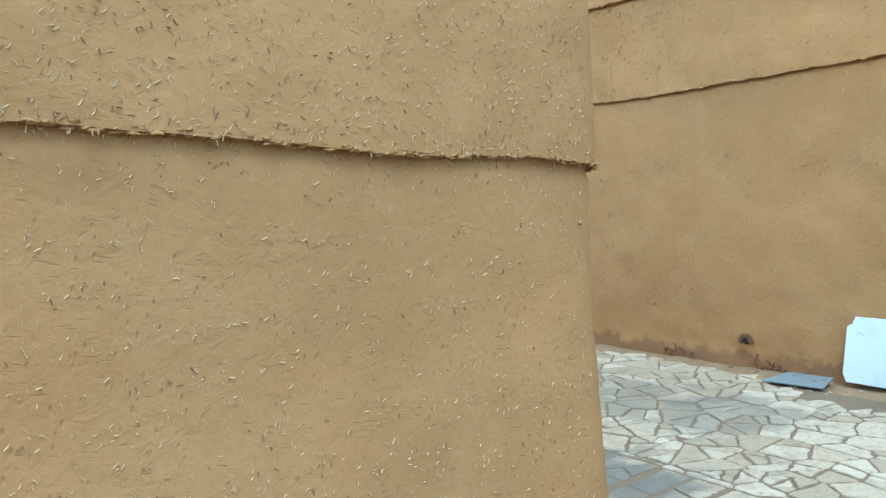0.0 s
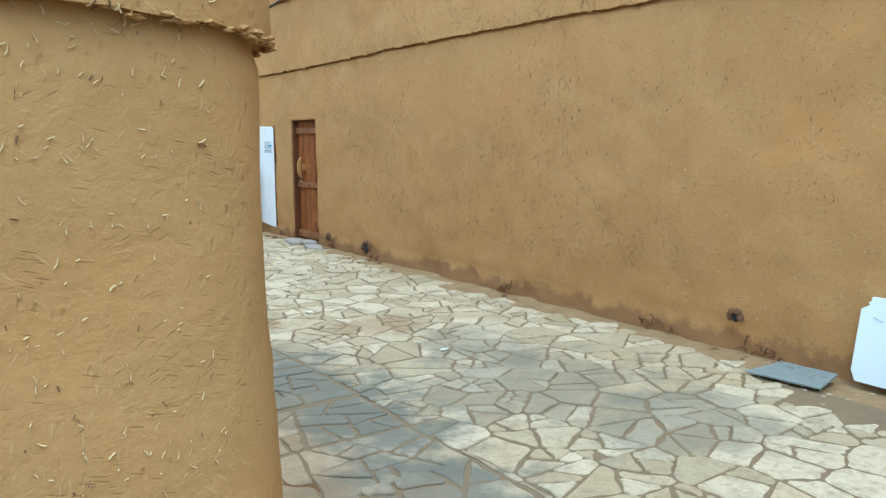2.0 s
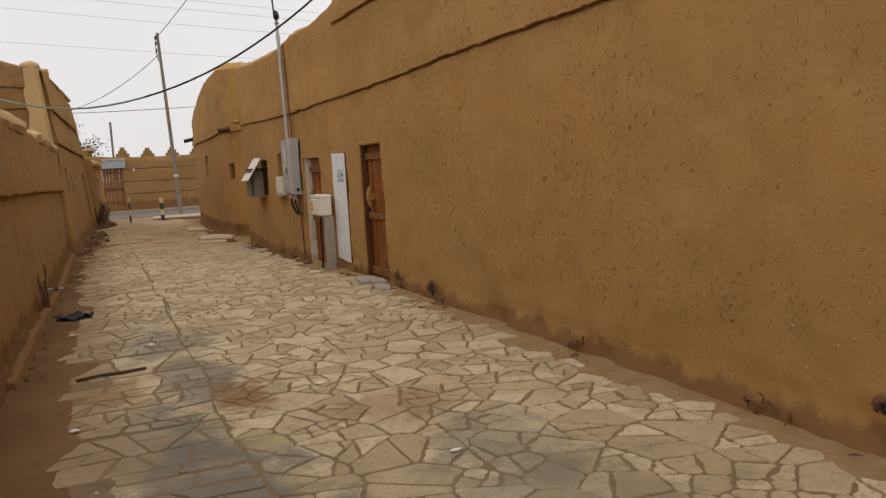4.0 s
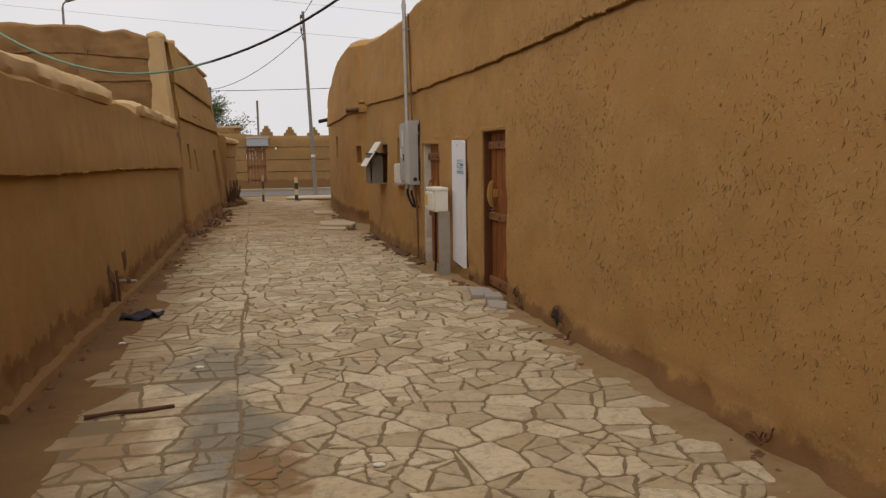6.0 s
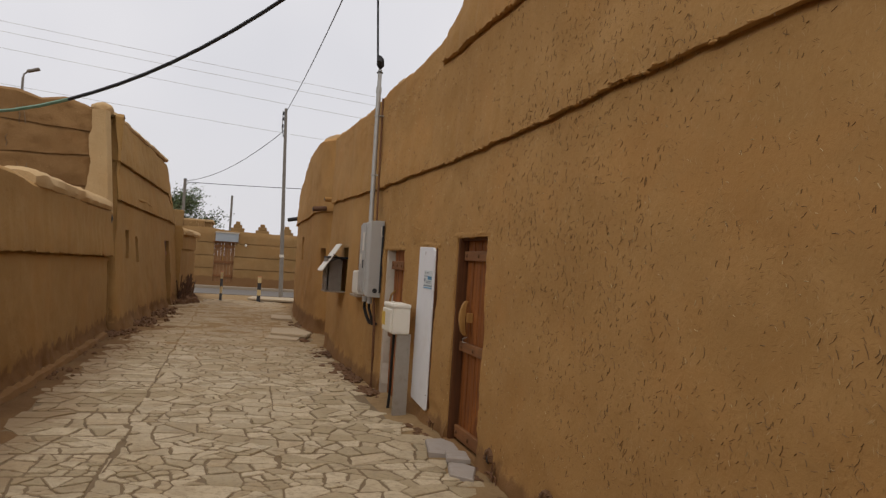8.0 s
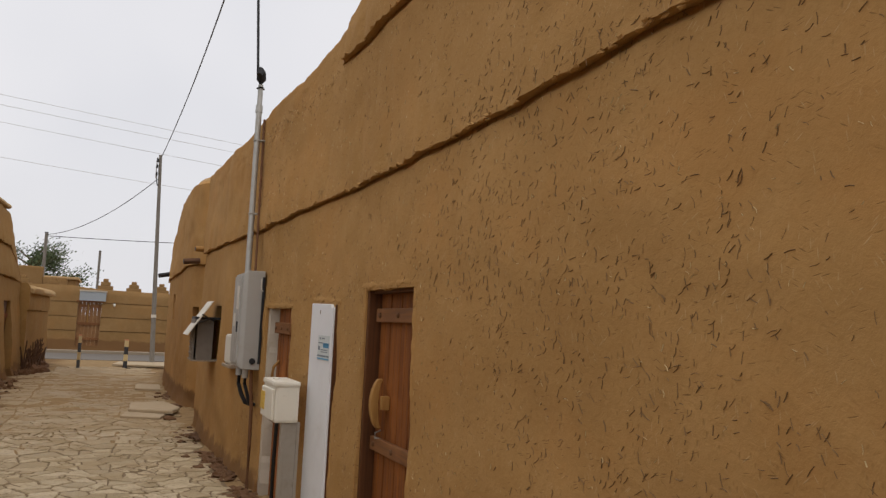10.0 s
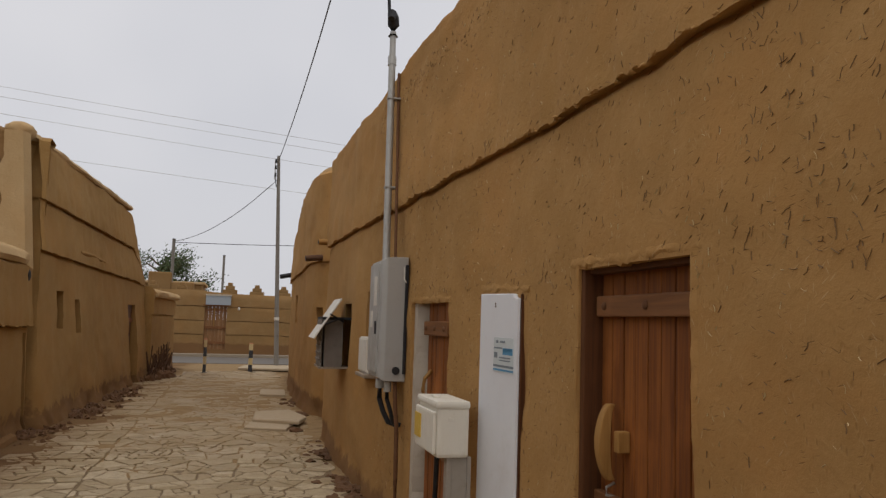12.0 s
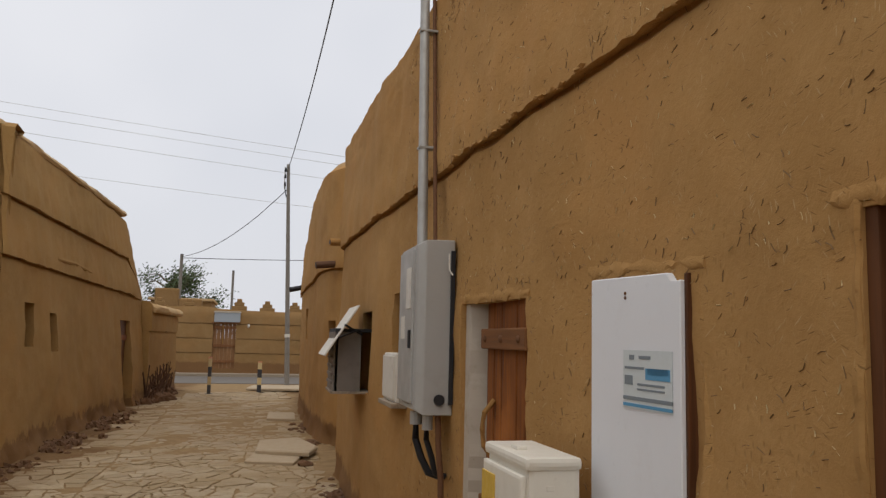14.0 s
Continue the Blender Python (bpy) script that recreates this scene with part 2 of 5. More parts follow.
def paint(name, base, rough=0.5, metal=0.0, dirt=(0.3, 0.22, 0.13), amount=0.4, scale=6):
    m = Nodes(name, rough, metal, 0.4)
    col = m.mix(m.ramp(m.noise(scale, 6, 0.7), 0.5, 0.8, 0, amount), base, dirt)
    col = m.mix(m.ramp(m.noise(scale * 9, 3), 0.62, 0.8, 0, amount * 0.6), col, tuple(c * 0.55 for c in base))
    m.color(col)
    m.rough(m.ramp(m.noise(scale * 2, 3), 0.3, 0.7, max(0.1, rough - 0.1), min(1, rough + 0.15)))
    m.bump(m.noise(scale * 5, 4), 0.12, 0.004)
    return m.mat


SOIL = soil()
FLAG, FLAG_JOINED = flagstone(), flagstone(True)
DOOR_WOOD = wood("varnished_door_wood", (0.145, 0.042, 0.010), (0.33, 0.115, 0.026), worn=0.55)
DOOR_BATTEN = wood("worn_batten_wood", (0.15, 0.060, 0.021), (0.27, 0.120, 0.046), "y", 0.6, 0.5)
DOOR_FRAME = wood("dark_door_frame_wood", (0.075, 0.028, 0.010), (0.145, 0.056, 0.020))
HANDLE_WOOD = wood("pale_handle_wood", (0.27, 0.135, 0.035), (0.40, 0.215, 0.065))
GREY_WOOD = wood("weathered_grey_wood", (0.22, 0.17, 0.12), (0.38, 0.31, 0.23), "y", 0.85, 0.4)
LOG_WOOD = wood("dark_log_wood", (0.07, 0.035, 0.02), (0.15, 0.08, 0.045), "x", 0.8)
GATE_WOOD = wood("far_gate_wood", (0.19, 0.09, 0.035), (0.29, 0.15, 0.065))
WHITE_SHEET = paint("white_painted_sheet", (0.78, 0.79, 0.80), 0.42, 0, (0.50, 0.42, 0.32), 0.22, 3)
WHITE_BOARD = paint("scuffed_white_board", (0.76, 0.80, 0.86), 0.5, 0, (0.5, 0.5, 0.5), 0.3, 4)
BOX_PLASTIC = paint("cream_white_plastic", (0.74, 0.70, 0.60), 0.45, 0, (0.42, 0.33, 0.22), 0.25, 5)
YELLOW_LABEL = paint("yellow_label", (0.62, 0.40, 0.06), 0.6, 0, (0.4, 0.3, 0.15), 0.3, 20)
GREY_STEEL = paint("grey_enamelled_steel", (0.40, 0.39, 0.36), 0.45, 0.1, (0.28, 0.22, 0.15), 0.25, 4)
GALV = paint("galvanised_pipe", (0.36, 0.35, 0.32), 0.5, 0.45, (0.3, 0.26, 0.2), 0.3, 8)
DULL_POST = paint("dull_metal_post", (0.34, 0.30, 0.25), 0.6, 0.2, (0.22, 0.16, 0.1), 0.5, 6)
CEMENT = paint("pale_cement_render", (0.48, 0.415, 0.33), 0.92, 0, (0.25, 0.18, 0.12), 0.5, 7)
BLACK = paint("black_rubber", (0.015, 0.015, 0.017), 0.6, 0, (0.10, 0.08, 0.06), 0.2, 8)
BLACK_CABLE = paint("black_cable", (0.02, 0.022, 0.025), 0.55, 0, (0.06, 0.05, 0.04), 0.2, 10)
GREEN_CABLE = paint("faded_green_cable", (0.15, 0.26, 0.18), 0.5, 0, (0.1, 0.1, 0.08), 0.3, 10)
POLE_STEEL = paint("weathered_pole_steel", (0.22, 0.20, 0.17), 0.7, 0.2, (0.14, 0.10, 0.07), 0.4, 3)
RUST = paint("rusty_iron", (0.16, 0.075, 0.035), 0.85, 0.2, (0.06, 0.035, 0.02), 0.6, 12)
POST_WHITE = paint("white_band_paint", (0.66, 0.62, 0.54), 0.6, 0, (0.35, 0.26, 0.17), 0.4, 9)
YELLOW_BAND = paint("faded_yellow_band", (0.50, 0.37, 0.17), 0.6, 0, (0.35, 0.26, 0.17), 0.4, 9)
ORANGE = paint("faded_orange_cap", (0.50, 0.20, 0.09), 0.6, 0, (0.3, 0.2, 0.12), 0.3, 9)
SLAB = paint("dusty_slab_stone", (0.40, 0.31, 0.2), 0.9, 0, (0.28, 0.2, 0.12), 0.5, 6)
EARTH = paint("crumbled_brown_earth", (0.135, 0.068, 0.030), 0.97, 0, (0.07, 0.036, 0.018), 0.7, 9)
ROAD = paint("grey_asphalt", (0.15, 0.135, 0.118), 0.9, 0, (0.26, 0.22, 0.17), 0.4, 1.5)
KERB = paint("pale_kerb_stone", (0.28, 0.225, 0.16), 0.85, 0, (0.36, 0.29, 0.2), 0.4, 4)
STRAW = paint("dry_straw", (0.53, 0.395, 0.20), 0.8, 0, (0.42, 0.30, 0.15), 0.4, 20)
STRAW_AND_DENT_DARK = paint("dark_straw_and_dents", (0.20, 0.115, 0.050), 0.9, 0, (0.10, 0.05, 0.02), 0.4, 20)
DARK = paint("unlit_interior_plaster", (0.20, 0.13, 0.07), 0.95, 0, (0.1, 0.06, 0.03), 0.3, 3)


# ---- mesh helpers ----
def beyond(p):
    """Past the middle of the long house the alley falls gently to the street: sets a place drawn up on the level out at its true distance down the slope."""
    x, y, z = p
    if y <= 17:
        return Vector((x, y, z))
    level = (1 - step(3.2, 6.2, x)) * (1 - step(34.8, 36.0, y))
    far_y = y + 0.5 * (1 - level) * (y - 17)
    k = (far_y - 4.49) / (y - 4.49)
    return Vector((4.49 + k * (x - 4.49), far_y, 1.58 + k * (z - 1.58)))


def part(name, bm, material, parent=None, label="", smooth=False):
    """Links a bmesh as one mesh object, under a thing or a part."""
    me = bpy.data.meshes.new(name)
    for v in bm.verts:
        v.co = beyond(v.co)
    bmesh.ops.recalc_face_normals(bm, faces=bm.faces)
    bm.to_mesh(me)
    bm.free()
    me.materials.append(material)
    if smooth:
        me.shade_smooth()
        me.set_sharp_from_angle(angle=radians(42))
    ob = new(name, me)
    if parent:
        ob.parent = parent
        ob.matrix_parent_inverse = parent.matrix_world.inverted()
    if label:
        ob["label"] = label
    return ob


def empty(name, at, label, category, group="", kind=""):
    ob = new(name)
    at = beyond(at)
    ob.location = at
    ob.empty_display_size = 0.1
    ob.matrix_world = Matrix.Translation(at)
    return tagged(ob, label, category, group, kind)


def box(lo, hi, bevel=0.0, bm=None, m=None):
    bm = bm or bmesh.new()
    c = [(a + b) / 2 for a, b in zip(lo, hi)]
    d = [abs(b - a) for a, b in zip(lo, hi)]
    made = bmesh.ops.create_cube(bm, size=1.0, matrix=(m or Matrix()) @ Matrix.Translation(c) @ Matrix.Diagonal((*d, 1)))
    if bevel:
        edges = {e for v in made["verts"] for e in v.link_edges}
        bmesh.ops.bevel(bm, geom=list(edges), offset=bevel, segments=2, affect="EDGES", profile=0.6)
    return bm


def rod(a, b, r0, r1=None, n=12, bm=None):
    bm = bm or bmesh.new()
    a, b = Vector(a), Vector(b)
    d = b - a
    m = Matrix.Translation((a + b) / 2) @ d.to_track_quat("Z", "Y").to_matrix().to_4x4()
    bmesh.ops.create_cone(bm, cap_ends=True, segments=n, radius1=r0, radius2=r0 if r1 is None else r1, depth=d.length, matrix=m)
    return bm


def tube(points, r, n=8, bm=None, wobble=0.0):
    """A bent round bar through the points."""
    bm = bm or bmesh.new()
    pts = [Vector(p) for p in points]
    rings = []
    for i, p in enumerate(pts):
        d = (pts[min(i + 1, len(pts) - 1)] - pts[max(i - 1, 0)]).normalized()
        q = d.to_track_quat("Z", "Y")
        rr = (r[i] if isinstance(r, (list, tuple)) else r) * (1 + wobble * random.uniform(-1, 1))
        rings.append([bm.verts.new(p + q @ Vector((rr * math.cos(a), rr * math.sin(a), 0))) for a in np.linspace(0, 2 * math.pi, n, endpoint=False)])
    for u, v in zip(rings, rings[1:]):
        for k in range(n):
            bm.faces.new((u[k], u[(k + 1) % n], v[(k + 1) % n], v[k]))
    bm.faces.new(rings[0]), bm.faces.new(rings[-1])
    return bm


def sag(a, b, drop, n=24):
    a, b = Vector(a), Vector(b)
    return [a.lerp(b, t) - Vector((0, 0, drop * 4 * t * (1 - t))) for t in np.linspace(0, 1, n)]


def lump(at, size, seed, rough=0.35, sub=2, bm=None):
    """An uneven clod."""
    bm = bm or bmesh.new()
    made = bmesh.ops.create_icosphere(bm, subdivisions=sub, radius=1.0)
    for v in made["verts"]:
        k = 1 + rough * noise.noise(v.co * 1.6 + Vector((seed * 3.1, seed, 0))) + rough * 0.5 * noise.noise(v.co * 4 + Vector((seed, 0, 7)))
        v.co = Vector((v.co.x * size[0] * k, v.co.y * size[1] * k, v.co.z * size[2] * k)) + Vector(at)
    return bm


def slab(outline, z0, z1, bevel=0.008, bm=None, tilt=0.0):
    """A flat piece with the given outline in plan."""
    bm = bm or bmesh.new()
    low = [bm.verts.new((x, y, z0 + tilt * (x - outline[0][0]))) for x, y in outline]
    top = [bm.verts.new((x, y, z1 + tilt * (x - outline[0][0]))) for x, y in outline]
    n = len(outline)
    f = bm.faces.new(top)
    bm.faces.new(low[::-1])
    for i in range(n):
        bm.faces.new((low[i], low[(i + 1) % n], top[(i + 1) % n], top[i]))
    if bevel:
        bmesh.ops.bevel(bm, geom=list(f.edges), offset=bevel, segments=1, affect="EDGES")
    return bm


def step(a, b, x):
    t = min(1, max(0, (x - a) / (b - a)))
    return t * t * (3 - 2 * t)


def knots(pairs):
    """A smooth function through (place, value) pairs."""
    xs, ys = [p[0] for p in pairs], [p[1] for p in pairs]
    return lambda s: float(np.interp(s, xs, ys))


LIPS = {}


def mud_wall(name, pts, heights, ledges, openings, thick, material, cell=0.06, rough=1.0, foot=1.0, seed=0, parent=None, round_top=0.06, batter=0.0, lean=0.0):
    """A plastered wall along a plan line, its face to the left of the walk along it. heights: (place along, height). ledges: (height when flat, [(place, height)],
    proudness, [(place, strength)]). openings: (from, to, low, high) along the line; they go right through."""
    P = [Vector((x, y)) for x, y in pts]
    lens = [0.0]
    for a, b in zip(P, P[1:]):
        lens.append(lens[-1] + (b - a).length)
    total = lens[-1]

    def at(s):
        i = max(0, min(len(P) - 2, next((k - 1 for k, l in enumerate(lens) if l >= s), len(P) - 2)))
        t = (s - lens[i]) / (lens[i + 1] - lens[i])
        return P[i].lerp(P[i + 1], t)

    def normal(s):
        a, b = at(max(0, s - 0.05)), at(min(total, s + 0.05))
        d = (b - a).normalized()
        return Vector((-d.y, d.x))

    top = knots(heights)
    top0 = max(h for _, h in heights)
    marks = [0.0] + [l[0] for l in ledges] + [top0]
    S = set(np.round(np.linspace(0, total, int(total / cell) + 1), 4))
    Z = set(np.round(np.linspace(0, top0, int(top0 / cell) + 1), 4))
    for s0, s1, z0, z1 in openings:
        for e in (s0, s1):
            S = {s for s in S if abs(s - e) > cell * 0.4} | {e}
        for e in (z0, z1):
            Z = {z for z in Z if abs(z - e) > cell * 0.4} | {e}
    for l in ledges:
        Z = {z for z in Z if abs(z - l[0]) > 0.05} | {l[0] - 0.05, l[0] - 0.02, l[0] - 0.001, l[0], l[0] + 0.02, l[0] + 0.05}
    Z = {z for z in Z if z <= top0}
    S, Z = sorted(S), sorted(Z)
    tops = [knots(l[1]) for l in ledges]
    force = [knots(l[3]) for l in ledges]
    bm = bmesh.new()
    front, back = {}, {}
    lips = LIPS.setdefault(name, [])
    for i, s in enumerate(S):
        p, nn = at(s), normal(s)
        real = [0.0] + [t(s) + 0.018 * noise.noise((s * 2.1, seed, k)) + 0.007 * noise.noise((s * 11, seed, k)) for k, t in enumerate(tops)]
        real.append(top(s) + 0.03 * noise.noise((s * 1.3, seed, 9)))
        for j, z in enumerate(Z):
            k = max(q for q in range(len(marks) - 1) if marks[q] <= z + 1e-6) if z < top0 else len(marks) - 2
            if k == 0:
                w = step(marks[1] - 0.5, marks[1], z) if len(marks) > 2 else 1.0
                zz = z + w * (real[1] - marks[1]) if len(marks) > 2 else z * real[1] / marks[1]
            else:
                zz = real[k] + (z - marks[k]) * (real[k + 1] - real[k]) / (marks[k + 1] - marks[k])
            q = Vector((p.x * 0.9, p.y * 0.9, zz * 0.9 + seed))
            o = rough * (0.030 * noise.noise(q) + 0.014 * noise.noise(q * 4.1) + 0.007 * noise.noise(q * 13))
            for f, l, r in zip(force, ledges, real[1:]):
                d = l[2] * f(s) * (0.8 + 0.45 * noise.noise((s * 5, seed, 3)) + 0.35 * noise.noise((s * 23, seed, 6)))
                if z >= l[0]:
                    o += d * (1 - 0.75 * step(0.03, 0.6, zz - r))
                    drop = (0.014 + 0.008 * noise.noise((s * 17, seed, 8))) * f(s) if z == l[0] else 0.0
                    zz -= drop
                elif z >= l[0] - 0.03:
                    o -= 0.027 * f(s)
            o -= foot * (0.05 * max(0, noise.noise((s * 1.9, zz * 2.5, seed + 4)) + 0.12) + 0.05 * max(0, noise.noise((s * 7, zz * 8, seed + 5)))) * (1 - step(0.05, 0.30, zz))
            o += foot * 0.035 * (1 - step(0.0, 0.22, zz))
            o += batter * max(0, 1 - zz / 1.2) - lean * zz
            over = round_top - (real[-1] - zz)
            if over > 0:
                o -= round_top - math.sqrt(max(0, round_top ** 2 - over ** 2))
            f3 = Vector((p.x + nn.x * o, p.y + nn.y * o, zz))
            front[i, j] = bm.verts.new(f3)
            for f, l in zip(force, ledges):
                if z == l[0] and f(s) > 0.4:
                    lips.append((f3, Vector((nn.x, nn.y, 0)), s))
            back[i, j] = bm.verts.new((p.x - nn.x * (thick - (o if over > 0 else 0)), p.y - nn.y * (thick - (o if over > 0 else 0)), zz))
    cells = set()
    for i in range(len(S) - 1):
        for j in range(len(Z) - 1):
            cs, cz = (S[i] + S[i + 1]) / 2, (Z[j] + Z[j + 1]) / 2
            if not any(a < cs < b and c < cz < d for a, b, c, d in openings):
                cells.add((i, j))
    for i, j in cells:
        a, b, c, d = (i, j), (i + 1, j), (i + 1, j + 1), (i, j + 1)
        bm.faces.new((front[a], front[d], front[c], front[b]))
        bm.faces.new((back[a], back[b], back[c], back[d]))
        for u, v, other in ((a, b, (i, j - 1)), (b, c, (i + 1, j)), (c, d, (i, j + 1)), (d, a, (i - 1, j))):
            if other not in cells:
                bm.faces.new((front[u], front[v], back[v], back[u]))
    return part(name, bm, material, parent, smooth=True)


# ---- the large structure ----
# ground: one sheet, finer near the alley
bm = bmesh.new()
gx = sorted({*np.linspace(-6, 14, 61), -400, -150, -60, -20, 30, 70, 160, 400})
gy = sorted({*np.linspace(-8, 34, 127), -400, -150, -60, -20, 36, 39, 42, 50, 70, 160, 400})
gv = {}
for i, x in enumerate(gx):
    for j, y in enumerate(gy):
        inside = -6 < x < 14 and -8 < y < 30
        z = 0.019 * noise.noise((x * 1.7, y * 1.7, 0)) - 0.004 if inside else -0.005
        band = max(step(3.3, 2.5, x), step(6.38, 6.62, x)) if inside and 2 < x < 7 else 0
        z += 0.016 * step(15.0, 24.0, y + 2.5 * noise.noise((x, y * 0.7, 11))) * step(2.4, 3.0, x) * step(6.9, 6.2, x) if inside else 0.0
        z += band * (0.03 + 0.03 * noise.noise((x * 3, y * 2.2, 5)))
        gv[i, j] = bm.verts.new((x, y, z))
for i in range(len(gx) - 1):
    for j in range(len(gy) - 1):
        bm.faces.new((gv[i, j], gv[i + 1, j], gv[i + 1, j + 1], gv[i, j + 1]))
ground = part("ground", bm, SOIL, smooth=True)
tagged(ground, "sandy brown trodden soil between and along the paving", "ground", kind="structure")

# the long house on the east side: s = y + 7 along its face
east_line = [(6.66, -7), (6.66, 12.3), (6.63, 13.2), (6.52, 14.6), (6.42, 17), (6.38, 19.35), (6.42, 19.5), (6.52, 19.58), (7.6, 19.6)]
east_top = [(0, 5.2), (17.2, 5.2), (18.4, 4.95), (18.8, 4.6), (19.4, 4.06), (20.1, 3.92), (21.0, 3.82), (22.0, 3.83), (23.0, 3.74), (24.0, 3.74), (25.0, 3.75), (26.4, 3.82), (27.8, 3.84)]
east_ledges = [
    (2.64, [(0, 2.72), (10, 2.68), (12, 2.64), (13, 2.655), (16, 2.65), (17, 2.63), (19, 2.61), (20.2, 2.6), (21.9, 2.55), (24, 2.57), (26, 2.6), (28, 2.62)], 0.045, [(0, 1), (30, 1)]),
    (3.56, [(0, 3.66), (10, 3.66), (18.5, 3.64), (19.7, 3.66), (20.5, 3.5), (23, 3.44), (28, 3.44)], 0.045, [(0, 1), (19.7, 1), (19.85, 0), (30, 0)]),
]
east_openings = [(18.10, 18.98, 0.04, 1.85), (20.83, 21.66, 0.0, 1.74), (22.78, 23.38, 1.42, 1.88), (24.2, 24.75, 1.08, 1.78)]
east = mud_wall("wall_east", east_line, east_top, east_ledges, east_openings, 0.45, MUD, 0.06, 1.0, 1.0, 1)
tagged(east, "long straw-mud plastered house wall with drip ledges and doorways", "wall", kind="structure")

# rounded tower beyond the house
tower_line = [(7.6, 21.0), (7.0, 21.05), (6.75, 21.15), (6.55, 21.4), (6.42, 21.8), (6.36, 22.6), (6.34, 24), (6.37, 26.5), (6.46, 28), (6.75, 28.7), (7.8, 29)]
tower = mud_wall("wall_tower", tower_line, [(0, 4.0), (0.9, 4.12), (2.0, 4.14), (3.7, 4.0), (5.7, 3.75), (7.2, 3.35), (9.4, 3.2)],
                 [(2.55, [(0, 2.58), (2, 2.58), (4, 2.5), (9.4, 2.45)], 0.05, [(0, 0.4), (1.5, 1), (9.4, 1)])],
                 [(1.25, 1.5, 1.42, 1.8), (4.2, 4.6, 1.52, 2.08)], 0.45, MUD, 0.09, 1.6, 1.0, 2, round_top=0.12)
tagged(tower, "rounded mud-plastered tower corner with small slit windows", "wall", kind="structure")

# west garden wall and the near corner that the walk rounds
west_line = [(2.58, 20.38), (2.57, 18.5), (2.56, 15.5), (2.53, 13), (2.45, 10.5), (2.42, 7.5), (2.44, 4.5), (2.425, 3.0), (2.38, 2.25), (2.345, 2.07), (2.29, 1.99), (2.19, 1.955), (-8, 1.95)]
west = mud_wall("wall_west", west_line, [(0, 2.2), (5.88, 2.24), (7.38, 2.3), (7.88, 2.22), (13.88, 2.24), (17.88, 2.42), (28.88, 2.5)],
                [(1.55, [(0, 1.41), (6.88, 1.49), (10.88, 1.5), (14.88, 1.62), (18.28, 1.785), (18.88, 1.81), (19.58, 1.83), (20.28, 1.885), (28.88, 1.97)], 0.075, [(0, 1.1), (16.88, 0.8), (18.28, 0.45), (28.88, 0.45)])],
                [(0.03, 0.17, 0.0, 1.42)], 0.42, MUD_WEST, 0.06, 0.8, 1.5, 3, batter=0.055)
tagged(west, "straw-mud garden wall with a drip ledge rounding a corner", "wall", kind="structure")

# taller house on the west side
lb_line = [(3.21, 30.0), (3.14, 28.4), (2.96, 24.5), (2.83, 21.5), (2.79, 20.66), (2.75, 20.54), (2.65, 20.48), (-5, 20.5)]
lb_top = [(0, 2.5), (0.5, 2.8), (1.5, 3.85), (1.8, 3.96), (2.6, 3.98), (9.2, 4.04), (9.6, 4.06), (10.0, 4.04), (17.3, 4.0)]
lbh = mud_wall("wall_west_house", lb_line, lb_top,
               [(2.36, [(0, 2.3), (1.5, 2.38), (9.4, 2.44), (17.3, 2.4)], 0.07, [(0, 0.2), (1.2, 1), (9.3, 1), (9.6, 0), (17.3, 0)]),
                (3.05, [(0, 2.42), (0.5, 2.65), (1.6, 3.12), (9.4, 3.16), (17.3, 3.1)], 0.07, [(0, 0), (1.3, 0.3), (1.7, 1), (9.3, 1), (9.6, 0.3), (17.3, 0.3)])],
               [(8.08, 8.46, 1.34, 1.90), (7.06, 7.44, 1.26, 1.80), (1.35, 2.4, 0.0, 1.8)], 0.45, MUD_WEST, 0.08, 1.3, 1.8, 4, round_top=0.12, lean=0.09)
tagged(lbh, "taller mud house wall with slit windows, a doorway and drip ledges", "wall", kind="structure")

# low wall that carries on to the street
low_line = [(3.46, 34.6), (3.30, 31), (3.24, 30.04)]
low = mud_wall("wall_west_low", low_line, [(0, 2.06), (3, 2.12), (4.6, 2.3)], [(1.6, [(0, 1.6), (4.6, 1.62)], 0.04, [(0, 1), (7, 1)])],
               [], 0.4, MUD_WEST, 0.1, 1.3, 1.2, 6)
tagged(low, "low mud-plastered wall running on to the street", "wall", kind="structure")

# compound wall across the street
north_line = [(-12, 41), (20, 41)][::-1]
north = mud_wall("wall_north", north_line, [(0, 2.52), (15.0, 2.52), (16.2, 2.62), (33, 2.55)],
                 [(0.9, [(0, 0.9), (33, 0.9)], 0.02, [(0, 1), (33, 1)]), (1.45, [(0, 1.45), (33, 1.45)], 0.02, [(0, 1), (33, 1)]), (2.0, [(0, 2.02), (33, 2.02)], 0.02, [(0, 1), (33, 1)])],
                 [(15.22, 16.08, 0.28, 2.0)], 0.4, MUD_FAR, 0.16, 0.8, 0.3, 8)
tagged(north, "pale mud compound wall with stepped merlons across the street", "wall", kind="structure")


def roof(name, outline, z, label):
    ob = part(name, slab(outline, z - 0.25, z, 0.0), DARK)
    return tagged(ob, label, "roof", kind="structure")


def plain_wall(name, a, b, h, label, thick=0.3):
    d = (Vector(b) - Vector(a)).normalized() * 1.0
    n = Vector((-d.y, d.x)) * thick
    ob = part(name, slab([tuple(a), tuple(b), (b[0] + n.x, b[1] + n.y), (a[0] + n.x, a[1] + n.y)], 0, h, 0.0), MUD_FAR)
    return tagged(ob, label, "wall", kind="structure")


